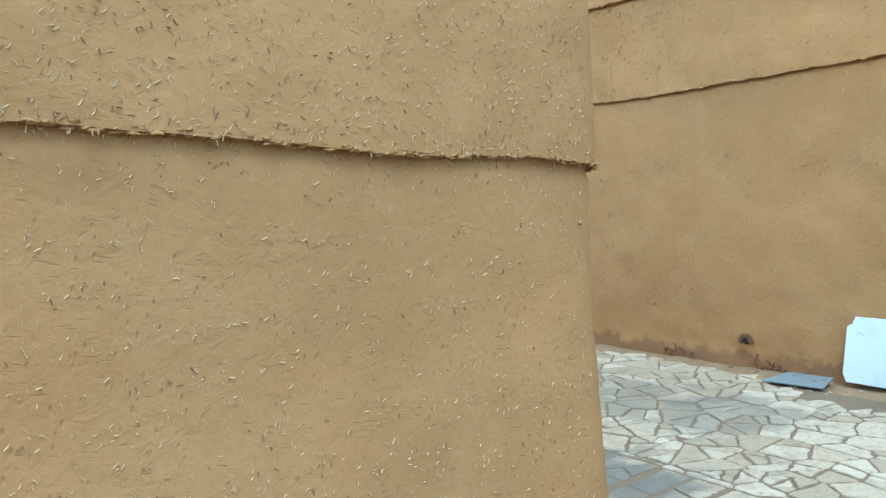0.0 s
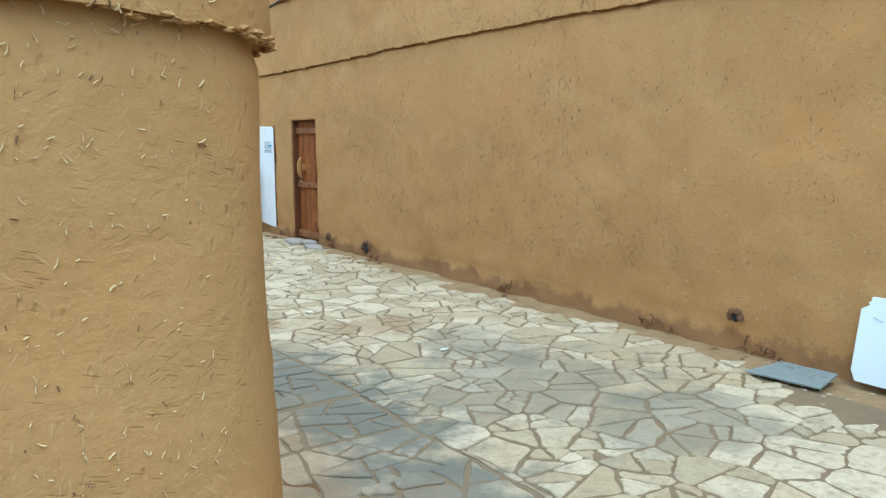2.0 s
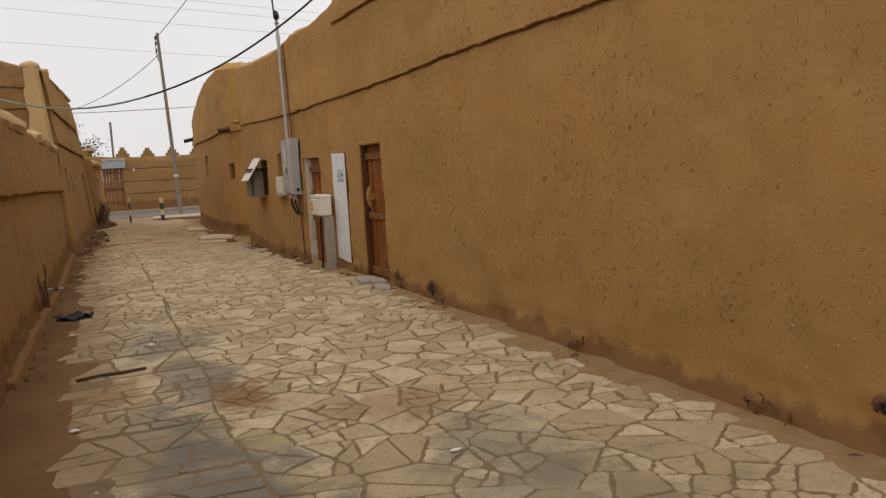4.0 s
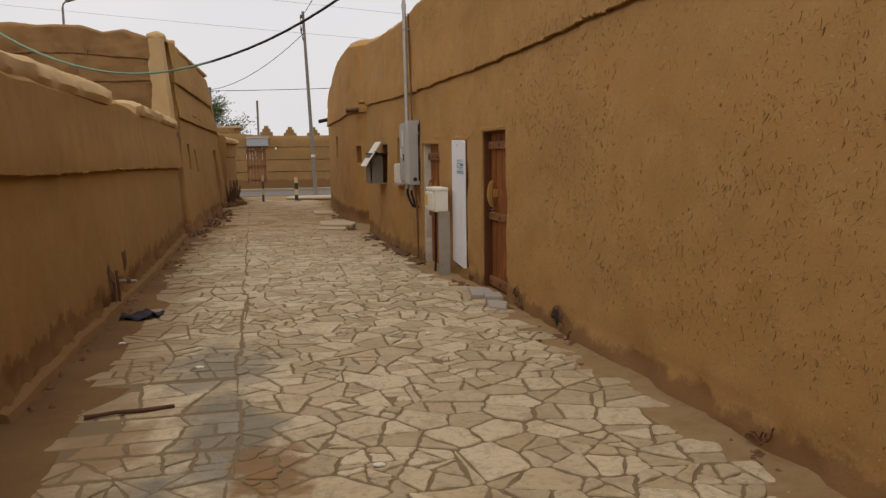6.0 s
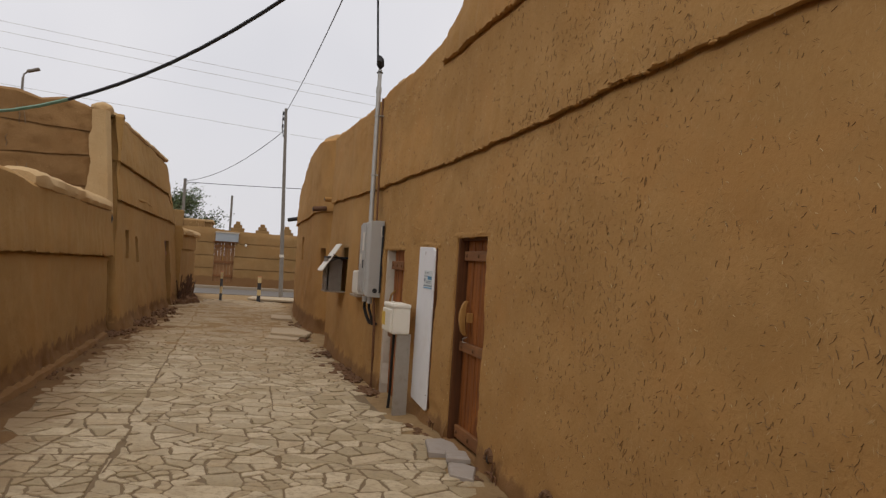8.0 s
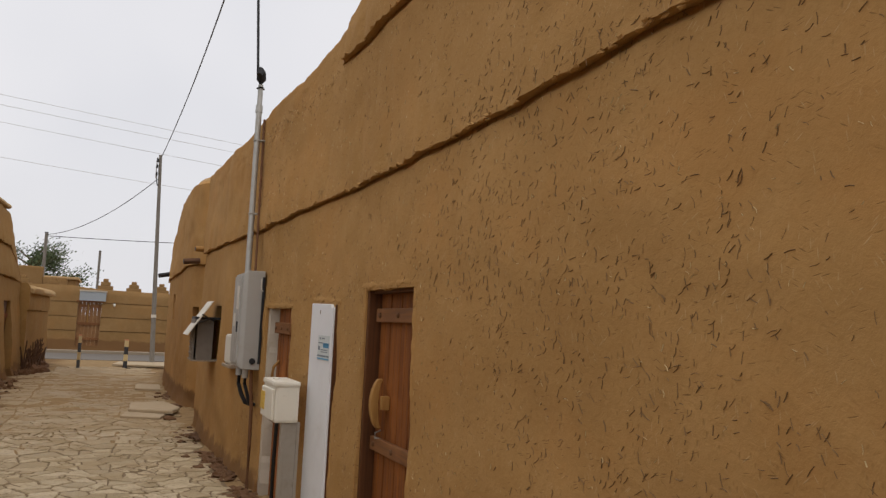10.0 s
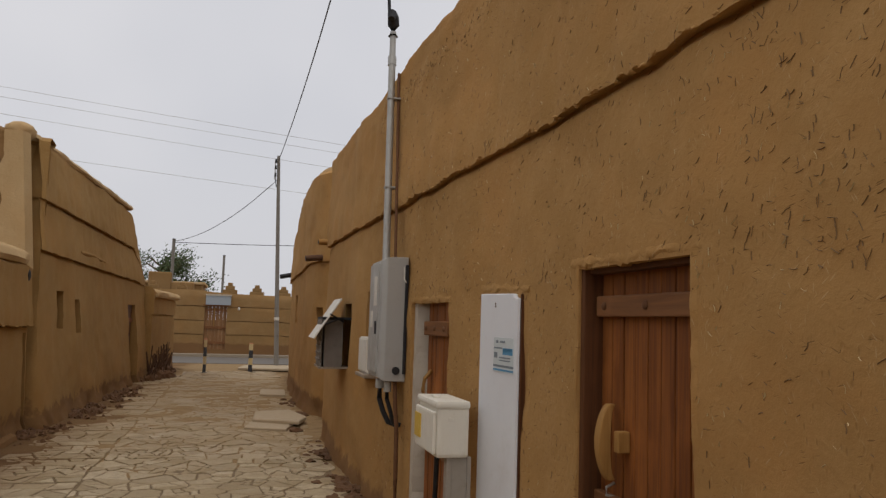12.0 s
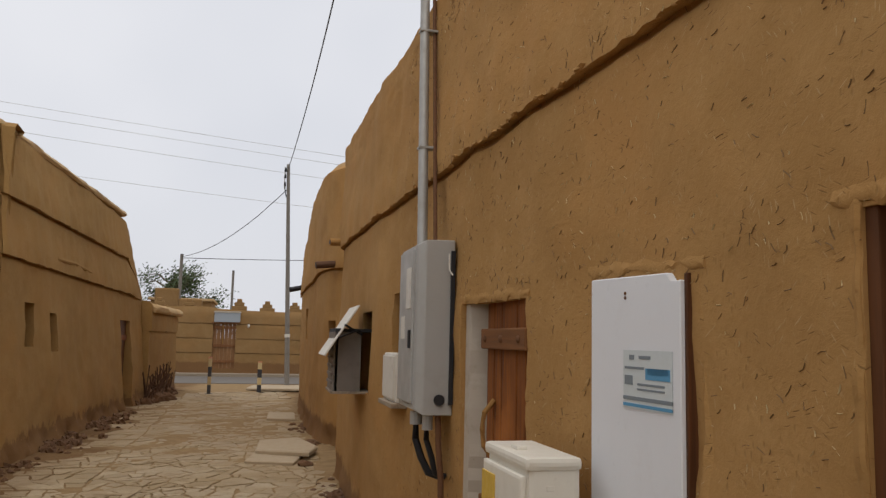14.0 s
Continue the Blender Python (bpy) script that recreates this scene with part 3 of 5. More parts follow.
# unseen roofs and walls, added to keep daylight out behind the openings
roof("roof_east", [(6.9, -7), (12, -7), (12, 19.1), (6.62, 19.1)], 3.45, "unseen flat roof added to keep the long house dark inside")
plain_wall("wall_east_back", (12, 19.1), (12, -7), 3.6, "unseen rear wall added to close the long house against light")
plain_wall("wall_east_south", (12, -7.3), (6.7, -7.3), 3.6, "unseen end wall added to close the long house against light")
plain_wall("wall_east_end", (7.5, 19.3), (12, 19.3), 3.6, "unseen end wall beside the tower, added to close the long house against light")
roof("roof_tower", [(6.7, 21.5), (12, 21.5), (12, 28.7), (6.75, 28.5)], 3.1, "unseen flat roof added to keep the tower dark inside")
plain_wall("wall_tower_back", (12, 29), (12, 21.2), 3.6, "unseen rear wall added to close the tower against light")
plain_wall("wall_tower_south", (12, 21.2), (7.4, 21.2), 3.6, "unseen side wall added to close the tower against light")
plain_wall("wall_tower_north", (7.6, 28.8), (12, 28.8), 3.3, "unseen side wall added to close the tower against light")
roof("roof_west", [(-5, 20.7), (2.2, 20.7), (2.55, 28.2), (-5, 28.2)], 3.6, "unseen flat roof added to keep the west house dark inside")
plain_wall("wall_west_house_back", (-5.3, 20.5), (-5.3, 28.4), 3.7, "unseen rear wall added to close the west house against light")
plain_wall("wall_west_house_north", (-5, 28.1), (2.5, 28.1), 3.7, "unseen end wall added to close the west house against light")

# street
road = part("road", slab([(-60, 36.02), (70, 36.02), (70, 40.2), (-60, 40.2)], -0.01, 0.012, 0.0), ROAD)
tagged(road, "grey dusty asphalt street crossing the end of the alley", "road", kind="structure")
kerb = part("kerb", slab([(-60, 40.25), (70, 40.25), (70, 40.55), (-60, 40.55)], -0.01, 0.13, 0.02), KERB)
tagged(kerb, "pale kerb stones under the compound wall", "kerb", kind="structure")


# ---- things along the east wall ----
def stud(bm_at, r=0.018):
    bm = bmesh.new()
    bmesh.ops.create_uvsphere(bm, u_segments=10, v_segments=6, radius=r, matrix=Matrix.Translation(bm_at) @ Matrix.Diagonal((0.6, 1, 1, 1)))
    return bm


def plank_door(name, x, y0, y1, z0, z1, boards, battens, label):
    """A ledged door of upright boards facing west, its far edge at y1."""
    d = empty(name, (x, (y0 + y1) / 2, z0), label, "door", kind="structure")
    w = (y1 - y0) / boards
    for k in range(boards):
        a = y0 + k * w + 0.003
        dx = random.uniform(-0.004, 0.004)
        part("plank", box((x + dx, a, z0), (x + dx + 0.035, a + w - 0.006, z1), 0.006), DOOR_WOOD, d)
    for z, h in battens:
        b = part("batten", box((x - 0.04, y0 + 0.02, z - h / 2), (x - 0.004, y1 - 0.02, z + h / 2), 0.008), DOOR_BATTEN, d, "paler worn cross batten")
        for k in range(3):
            yy = y0 + 0.10 + k * (y1 - y0 - 0.2) / 2
            part("stud", stud((x - 0.042, yy, z)), RUST, b, "round rusty nail head", True)
    return d


door_1 = plank_door("door_1", 6.752, 11.06, 11.95, 0.05, 1.86, 9, ((1.69, 0.088), (0.88, 0.085), (0.12, 0.11)), "varnished brown plank door with studded battens, closed")
part("jamb_lining", box((6.665, 11.945, 0.03), (6.86, 11.985, 1.86), 0.006), DOOR_FRAME, door_1, "dark wooden lining of the doorway")
part("jamb_lining", box((6.70, 11.065, 0.03), (6.86, 11.095, 1.86), 0.006), DOOR_FRAME, door_1, "dark wooden lining of the doorway")
part("lintel_board", box((6.69, 11.09, 1.828), (6.86, 11.95, 1.858), 0.004), DOOR_FRAME, door_1, "dark lintel board")
hp = [(6.715 - 0.035 * math.sin(math.pi * t) ** 0.6, 11.79, 0.985 + 0.305 * t) for t in np.linspace(0, 1, 13)]
bm = bmesh.new()
rings = []
for i, p in enumerate(hp):
    t = i / 12
    half = 0.020 + 0.006 * math.sin(math.pi * t)
    dep = 0.016 + 0.010 * math.sin(math.pi * t)
    rings.append([bm.verts.new((p[0] + sx * dep, p[1] + sy * half, p[2])) for sx, sy in ((-1, -1), (-1, 1), (1, 1), (1, -1))])
for u, v in zip(rings, rings[1:]):
    for k in range(4):
        bm.faces.new((u[k], u[(k + 1) % 4], v[(k + 1) % 4], v[k]))
bm.faces.new(rings[0]), bm.faces.new(rings[-1])
bmesh.ops.bevel(bm, geom=list(bm.edges), offset=0.004, segments=1, affect="EDGES")
handle = part("handle", bm, HANDLE_WOOD, door_1, "pale bow-shaped wooden pull handle")
part("handle_block", box((6.70, 11.69, 1.105), (6.752, 11.73, 1.19), 0.006), HANDLE_WOOD, handle, "small wooden latch block")
part("hasp", tube([(6.74, 11.80, 0.97), (6.70, 11.79, 0.955), (6.70, 11.79, 0.925), (6.745, 11.78, 0.915)], 0.006), GALV, door_1, "steel hasp ring")

door_2 = plank_door("door_2", 6.60, 13.80, 14.50, 0.02, 1.75, 6, ((1.56, 0.10), (0.75, 0.09)), "narrow brown plank door behind a meter box, closed")
part("handle", tube([(6.60, 14.36, 0.98), (6.55, 14.36, 1.04), (6.54, 14.36, 1.12), (6.55, 14.36, 1.20), (6.60, 14.36, 1.26)], 0.014), HANDLE_WOOD, door_2, "wooden pull handle", True)
bm = bmesh.new()
prev = None
for i, z in enumerate(np.linspace(0.0, 1.74, 30)):
    w = 0.055 + 0.025 * noise.noise((z * 4, 1, 0)) + 0.012 * noise.noise((z * 15, 2, 0))
    ring = [bm.verts.new(c) for c in ((6.53, 14.66, z), (6.535 + 0.01 * noise.noise((z * 9, 0, 0)), 14.63 - w * 0.9, z), (6.62, 14.60 - w, z), (6.62, 14.66, z))]
    if prev:
        for k in range(4):
            bm.faces.new((prev[k], prev[(k + 1) % 4], ring[(k + 1) % 4], ring[k]))
    else:
        bm.faces.new(ring)
    prev = ring
bm.faces.new(prev)
part("cement_jamb", bm, CEMENT, door_2, "ragged pale cement jamb")


east_tree = BVHTree.FromPolygons([v.co for v in east.data.vertices], [tuple(p.vertices) for p in east.data.polygons])


def face_x(y, z):
    """Where the plaster face of the long house stands."""
    hit = east_tree.ray_cast(Vector((5.0, y, z)), Vector((1, 0, 0)), 2.0)[0]
    return hit.x if hit else 6.6


def ragged_plaster(path, into, bite, seed, label):
    """A broken plaster lip along the edge of an opening; it hangs over the edge by an uneven amount."""
    bm = bmesh.new()
    prev = None
    for (ya, za), (yb, zb) in zip(path, path[1:]):
        L = math.dist((ya, za), (yb, zb))
        n = max(4, int(L / 0.011))
        for i in range(n):
            y, z = ya + (yb - ya) * i / n, za + (zb - za) * i / n
            k = y * 3.1 + z * 2.7
            e = 0.4 + 0.9 * noise.noise((k * 2.3, seed + 0.3, 0.5)) + 0.7 * noise.noise((k * 6.1, seed + 0.3, 2.5)) + 0.4 * noise.noise((k * 13.7, seed + 0.3, 4.5))
            e = bite * min(1.6, max(-0.15, e))
            o = 0.035 + 0.02 * noise.noise((k * 4.1, seed + 0.3, 6.5))
            x = face_x(y - into[0] * 0.06, z - into[1] * 0.06)
            lip = 0.006 + 0.007 * noise.noise((k * 5.3, seed + 0.3, 8.5))
            ring = [bm.verts.new((x + dx, y + into[0] * d, z + into[1] * d)) for dx, d in ((0.012, -o - 0.03), (-lip * 0.6, -o * 0.5), (-lip, e - 0.010), (-lip * 0.3, e), (0.045, e - 0.004), (0.045, -o))]
            if prev:
                for q in range(6):
                    bm.faces.new((prev[q], prev[(q + 1) % 6], ring[(q + 1) % 6], ring[q]))
            else:
                bm.faces.new(ring)
            prev = ring
    bm.faces.new(prev[::-1])
    return tagged(part("broken_plaster", bm, MUD, None, "", True), label, "plaster", kind="structure")


ragged_plaster([(12.06, 1.87), (11.0, 1.87)], (0, -1), 0.028, 1, "ragged plaster edge over the doorway")
ragged_plaster([(11.985, 0.12), (11.985, 1.88)], (-1, 0), 0.006, 2, "ragged plaster edge beside the doorway")
ragged_plaster([(11.095, 0.12), (11.095, 1.88)], (1, 0), 0.007, 3, "ragged plaster edge beside the doorway")
ragged_plaster([(13.30, 1.80), (12.56, 1.78)], (0, -1), 0.024, 4, "ragged plaster edge over the white sheet")
ragged_plaster([(12.60, 0.16), (12.60, 1.80)], (1, 0), 0.007, 5, "ragged plaster edge beside the white sheet")
ragged_plaster([(14.70, 1.76), (13.78, 1.75)], (0, -1), 0.022, 6, "ragged plaster edge over the narrow doorway")
ragged_plaster([(13.83, 0.15), (13.83, 1.76)], (1, 0), 0.008, 7, "ragged plaster edge beside the narrow doorway")
ragged_plaster([(14.66, 0.15), (14.66, 1.76)], (-1, 0), 0.010, 8, "ragged plaster edge beside the narrow doorway")

# white sheet that closes an old opening
ws = empty("white_sheet", (6.6, 12.9, 0.17), "tall white painted metal sheet fixed over an old opening", "panel")
bm = bmesh.new()
o = [(12.65, 0.16), (12.68, 0.145), (13.20, 0.19), (13.22, 0.21), (13.22, 1.775), (12.72, 1.765), (12.705, 1.735), (12.65, 1.74)]
fr = [bm.verts.new((6.620 - (y - 12.57) * 0.035, y, z)) for y, z in o]
bk = [bm.verts.new((6.645 - (y - 12.57) * 0.035, y, z)) for y, z in o]
bm.faces.new(fr), bm.faces.new(bk[::-1])
for k in range(len(o)):
    bm.faces.new((fr[k], fr[(k + 1) % len(o)], bk[(k + 1) % len(o)], bk[k]))
bmesh.ops.bevel(bm, geom=list(bm.edges), offset=0.004, segments=1, affect="EDGES")
part("sheet", bm, WHITE_SHEET, ws)
# dark strip that stands in for the shade of the gap beside the sheet
part("edge_gap", box((6.632, 12.634, 0.17), (6.68, 12.652, 1.76), 0.003), DOOR_FRAME, ws, "dark strip standing in for the shaded gap beside the sheet")
for yy, zz in ((12.97, 1.70), (12.97, 1.715), (12.66, 0.3), (13.21, 0.35)):
    part("rivet", stud((6.618 - (yy - 12.57) * 0.035, yy, zz), 0.006), RUST, ws, "small rusty rivet", True)


PAPER = paint("printed_paper", (0.60, 0.64, 0.63), 0.7, 0, (0.45, 0.45, 0.42), 0.2, 30)
INK_BLUE = paint("blue_print", (0.10, 0.30, 0.48), 0.7, 0, (0.2, 0.35, 0.45), 0.2, 30)
INK_GREY = paint("grey_print", (0.20, 0.23, 0.25), 0.7, 0, (0.3, 0.3, 0.3), 0.2, 30)
notice = empty("notice_sheet", (6.585, 12.81, 1.36), "pale paper notice with blue bands stuck on the white sheet", "notice")


def on_sheet(y0, y1, z0, z1, lift):
    bm = bmesh.new()
    y0, y1 = y0 + 0.03, y1 + 0.03
    f = lambda y: 6.620 - (y - 12.57) * 0.035 - 0.001
    vs = [(f(y) - q, y, z) for q in (0, lift) for y, z in ((y0, z0), (y1, z0), (y1, z1), (y0, z1))]
    v = [bm.verts.new(c) for c in vs]
    for q in ((0, 1, 2, 3), (7, 6, 5, 4), (0, 4, 5, 1), (1, 5, 6, 2), (2, 6, 7, 3), (3, 7, 4, 0)):
        bm.faces.new([v[k] for k in q])
    return bm


part("paper", on_sheet(12.66, 12.95, 1.345, 1.53, 0.002), PAPER, notice)
for y0, y1, z0, z1, mt in ((12.68, 12.80, 1.455, 1.475, INK_BLUE), (12.67, 12.81, 1.44, 1.475, INK_BLUE), (12.66, 12.95, 1.352, 1.362, INK_BLUE), (12.66, 12.95, 1.372, 1.384, INK_GREY), (12.82, 12.94, 1.47, 1.478, INK_GREY),
                           (12.89, 12.94, 1.42, 1.45, INK_GREY), (12.70, 12.86, 1.42, 1.427, INK_GREY), (12.70, 12.86, 1.405, 1.411, INK_GREY), (12.88, 12.91, 1.50, 1.515, INK_GREY), (12.78, 12.85, 1.503, 1.513, INK_GREY)):
    part("print_bar", on_sheet(y0, y1, z0, z1, 0.0035), mt, notice)

# cream meter box on posts
mb = empty("meter_box", (6.43, 13.4, 0.0), "cream plastic meter box on metal posts before a door", "meter box")
body = part("body", box((6.335, 13.14, 0.845), (6.525, 13.60, 1.14), 0.022), BOX_PLASTIC, mb, smooth=False)
part("lid", box((6.322, 13.132, 1.118), (6.528, 13.608, 1.162), 0.016), BOX_PLASTIC, mb)
part("front_cover", box((6.312, 13.155, 0.865), (6.336, 13.59, 1.10), 0.012), BOX_PLASTIC, mb)
part("label_plate", box((6.306, 13.43, 0.92), (6.3125, 13.58, 1.06), 0.002), YELLOW_LABEL, mb, "faded yellow label plate")
part("latch", box((6.36, 13.33, 1.160), (6.40, 13.40, 1.176), 0.005), BOX_PLASTIC, mb)
part("latch", box((6.40, 13.18, 1.05), (6.43, 13.138, 1.07), 0.003), BOX_PLASTIC, mb)
post = part("post", box((6.43, 13.16, 0.0), (6.52, 13.20, 0.85), 0.004), DULL_POST, mb, "dull sheet-metal post")
part("flange", box((6.40, 13.155, 0.0), (6.432, 13.215, 0.85), 0.004), DULL_POST, post)
part("flange", box((6.52, 13.155, 0.0), (6.545, 13.215, 0.85), 0.004), DULL_POST, post)
part("conduit", tube([(6.44, 13.52, 0.86), (6.435, 13.53, 0.5), (6.44, 13.55, 0.2), (6.43, 13.56, 0.0)], 0.016), BLACK, mb, "black cable conduit", True)

# grey service cabinet with its riser pipe
cab = empty("electric_cabinet", (6.35, 15.05, 1.12), "grey enamelled steel service cabinet hung on the mud wall", "cabinet")
bm = bmesh.new()
prof = [(6.50, 14.80), (6.335, 14.80), (6.297, 14.83), (6.292, 14.86), (6.292, 15.26), (6.50, 15.26)]
for z0, z1 in ((1.14, 2.10),):
    lo = [bm.verts.new((x, y, z0 + (0.03 if x < 6.3 else 0))) for x, y in prof]
    hi = [bm.verts.new((x, y, z1 - (0.03 if x < 6.3 else 0))) for x, y in prof]
    bm.faces.new(lo[::-1]), bm.faces.new(hi)
    for k in range(6):
        bm.faces.new((lo[k], lo[(k + 1) % 6], hi[(k + 1) % 6], hi[k]))
bmesh.ops.bevel(bm, geom=list(bm.edges), offset=0.006, segments=1, affect="EDGES")
part("body", bm, GREY_STEEL, cab)
door = part("door", box((6.279, 14.875, 1.20), (6.293, 15.25, 2.05), 0.004), GREY_STEEL, cab)
part("label_plate", box((6.275, 14.92, 1.72), (6.2795, 15.04, 1.95), 0.001), POST_WHITE, door, "white label plate")
part("lock", box((6.267, 14.90, 1.50), (6.280, 14.93, 1.60), 0.003), BLACK, door, "black lock")
part("label_plate", box((6.275, 15.07, 1.55), (6.2795, 15.17, 1.68), 0.001), POST_WHITE, door, "white label plate")
# no hole is cut; a black disc shows its shade
part("knockout", rod((6.425, 14.802, 1.225), (6.425, 14.790, 1.225), 0.03, None, 20), BLACK, cab, "round black disc standing for the shaded knockout hole")
part("wall_bracket", box((6.475, 14.785, 1.20), (6.50, 14.798, 2.04), 0.003), BLACK, cab, "dark edge bracket")
for k, (a, b) in enumerate((((6.34, 14.98), (6.37, 14.95)), ((6.39, 14.93), (6.40, 14.92)))):
    part("cable", tube([(a[0], a[1], 1.15), (a[0], a[1], 1.0), (a[0] + 0.03, a[1] - 0.02, 0.9), (b[0] + 0.04, b[1], 0.82), (b[0] + 0.10, b[1], 0.80)], 0.021 - 0.004 * k), BLACK, cab, "thick black supply cable", True)
part("gland", rod((6.38, 14.87, 1.15), (6.38, 14.87, 1.06), 0.03), GREY_STEEL, cab)
part("gland", rod((6.34, 14.98, 1.15), (6.34, 14.98, 1.08), 0.035), GREY_STEEL, cab)
part("conduit", tube([(6.43, 14.84, 1.14), (6.44, 14.84, 0.95), (6.455, 14.84, 0.8), (6.462, 14.84, 0.4), (6.462, 14.84, 0.0)], 0.017), RUST, cab, "thin brown conduit down to the ground", True)
part("tie_wire", tube([(6.46, 14.78, 2.02), (6.455, 14.75, 1.93), (6.47, 14.73, 1.9)], 0.004), POST_WHITE, cab)

riser = empty("riser_pipe", (6.34, 15.05, 2.08), "galvanised riser pipe standing on the service cabinet", "pipe")
part("pipe", rod((6.365, 15.05, 2.08), (6.42, 15.42, 3.86), 0.030, None, 16), GALV, riser, smooth=True)
part("collar", rod((6.419, 15.415, 3.82), (6.421, 15.43, 3.90), 0.037, None, 16), GALV, riser, smooth=True)
up = part("upper_pipe", rod((6.42, 15.42, 3.86), (6.428, 15.47, 4.14), 0.027, None, 16), GALV, riser, smooth=True)
part("weatherhead", tube([(6.428, 15.47, 4.10), (6.43, 15.475, 4.20), (6.42, 15.45, 4.27), (6.40, 15.40, 4.28), (6.39, 15.37, 4.22)], [0.045, 0.052, 0.05, 0.04, 0.03], 10), BLACK, up, "black weatherhead cap", True)
part("side_conduit", rod((6.43, 14.99, 2.05), (6.48, 15.40, 3.75), 0.012, None, 8), RUST, riser, "thin rusty conduit beside the pipe", True)
for t in (0.35, 0.8):
    c = Vector((6.365, 15.05, 2.08)).lerp(Vector((6.42, 15.42, 3.86)), t)
    part("clamp", box((c.x - 0.034, c.y - 0.034, c.z - 0.008), (c.x + 0.14, c.y + 0.034, c.z + 0.008), 0.003), GALV, riser)

# white junction box under a small opening
jb = empty("junction_box", (6.38, 16.35, 1.1), "small white junction box under a dark opening", "junction box")
part("body", box((6.39, 15.92, 1.12), (6.52, 16.38, 1.45), 0.012), POST_WHITE, jb)
part("lid", box((6.378, 15.935, 1.14), (6.391, 16.365, 1.43), 0.004), POST_WHITE, jb)
part("bracket", box((6.36, 15.88, 1.085), (6.52, 16.42, 1.118), 0.006), GREY_WOOD, jb, "weathered timber bearer")

# meter cupboard with its lid propped open
oc = empty("meter_cupboard", (6.3, 17.5, 1.07), "weathered metal meter cupboard with its lid propped open", "cupboard")
CUP = paint("weathered_cupboard_metal", (0.21, 0.18, 0.15), 0.65, 0.2, (0.12, 0.08, 0.05), 0.5, 6)
part("side_panel", box((6.16, 17.40, 1.09), (6.36, 17.42, 1.60), 0.003), CUP, oc)
part("side_panel", box((6.13, 17.92, 1.09), (6.40, 17.94, 1.60), 0.003), CUP, oc)
part("base_panel", box((6.11, 17.39, 1.07), (6.46, 17.95, 1.09), 0.003), GREY_WOOD, oc)
part("top_panel", box((6.13, 17.39, 1.60), (6.46, 17.95, 1.63), 0.003), BLACK, oc, "dark top panel")
fp = part("front_panel", box((6.125, 17.42, 1.09), (6.14, 17.92, 1.60), 0.003), CUP, oc)
for k in range(6):
    part("louvre", box((6.112, 17.46, 1.15 + 0.07 * k), (6.126, 17.88, 1.175 + 0.07 * k), 0.003), CUP, fp)
bm = box((-0.007, 0.0, -0.52), (0.007, 0.66, 0.0), 0.003)
bmesh.ops.transform(bm, matrix=pose(6.32, 17.30, 1.83, 0, 33, 0), verts=bm.verts)
lid = part("lid", bm, POST_WHITE, oc, "pale lid propped open outwards")
part("stay", rod((6.14, 17.2, 1.55), (6.33, 17.36, 1.62), 0.008, None, 8), BLACK, oc, "thin prop bar")
part("stay", rod((6.20, 17.3, 1.66), (6.36, 17.38, 1.58), 0.010, None, 8), BLACK, oc, "thin prop bar")


def spout(at, tip, r, label, mat):
    s = empty("water_spout", at, label, "water spout", "roof spouts")
    bm = rod(at, tip, r, r * 0.92, 12)
    body = part("trunk", bm, mat, s, smooth=False)
    d = (Vector(tip) - Vector(at)).normalized()
    # the trunk is solid; a black disc gives the shade of its hollow
    part("channel", rod(Vector(tip) - d * 0.03, Vector(tip) + d * 0.004, r * 0.6, None, 12), BLACK, body, "black disc standing for the shaded hollow end")
    return s


spout((6.85, 21.5, 2.66), (6.22, 21.42, 2.59), 0.055, "dark wooden spout sticking out of the tower", LOG_WOOD)
spout((6.85, 27.5, 2.75), (6.12, 27.55, 2.60), 0.06, "black wooden spout far along the tower", BLACK)
spout((6.6, 19.35, 2.66), (6.22, 19.3, 2.65), 0.045, "stub of a mud-coated spout on the house corner", MUD)

# ---- cables overhead ----
def cable(name, pts, r, mat, label):
    return tagged(part(name, tube(pts, r, 6), mat, None, "", True), label, "cable")


low_pts = [(x, 12.5 - 0.75 * x, 0.2184 * x * x - 1.4535 * x + 4.726 - 0.022 * step(4.0, 3.0, x)) for x in np.linspace(3.78, 7.2, 26)]
left_pts = [(x, 12.5 - 0.75 * x, 0.2184 * x * x - 1.4535 * x + 4.726 - 0.022 * step(4.0, 3.0, x)) for x in np.linspace(0.6, 3.78, 20)]
cable("overhead_cable", low_pts, 0.0095, BLACK_CABLE, "thick black cable sagging across the alley")
cable("overhead_cable", left_pts, 0.0095, GREEN_CABLE, "faded green end of the cable sagging over the garden wall")
cable("overhead_line", sag((6.22, 34, 6.78), (6.25, 15.4, 6.05), 0.12) + sag((6.25, 15.4, 6.05), (6.28, -12, 6.6), 0.3)[1:], 0.011, BLACK_CABLE, "thin black line from the pole along the house")
cable("drop_cable", sag((6.375, 15.38, 4.24), (6.26, 15.4, 6.05), 0.0, 8), 0.016, BLACK_CABLE, "black drop cable rising from the weatherhead")
cable("overhead_line", sag((6.2, 34, 6.1), (2.28, 45, 4.9), 0.4), 0.012, BLACK_CABLE, "slack thin line between two poles")
cable("overhead_line", sag((2.28, 45, 4.85), (12, 45, 5.2), 0.06), 0.016, BLACK_CABLE, "taut line behind the compound wall")
for a, b in (((-40, 60, 16.5), (40, 60, 9.7)), ((-40, 60, 17.5), (40, 60, 10.8)), ((-40, 60, 13.9), (40, 60, 8.1)), ((-40, 61, 18.4), (40, 61, 11.6))):
    cable("power_line", sag(a, b, 0.5, 30), 0.011, GALV, "faint far power line against the sky")

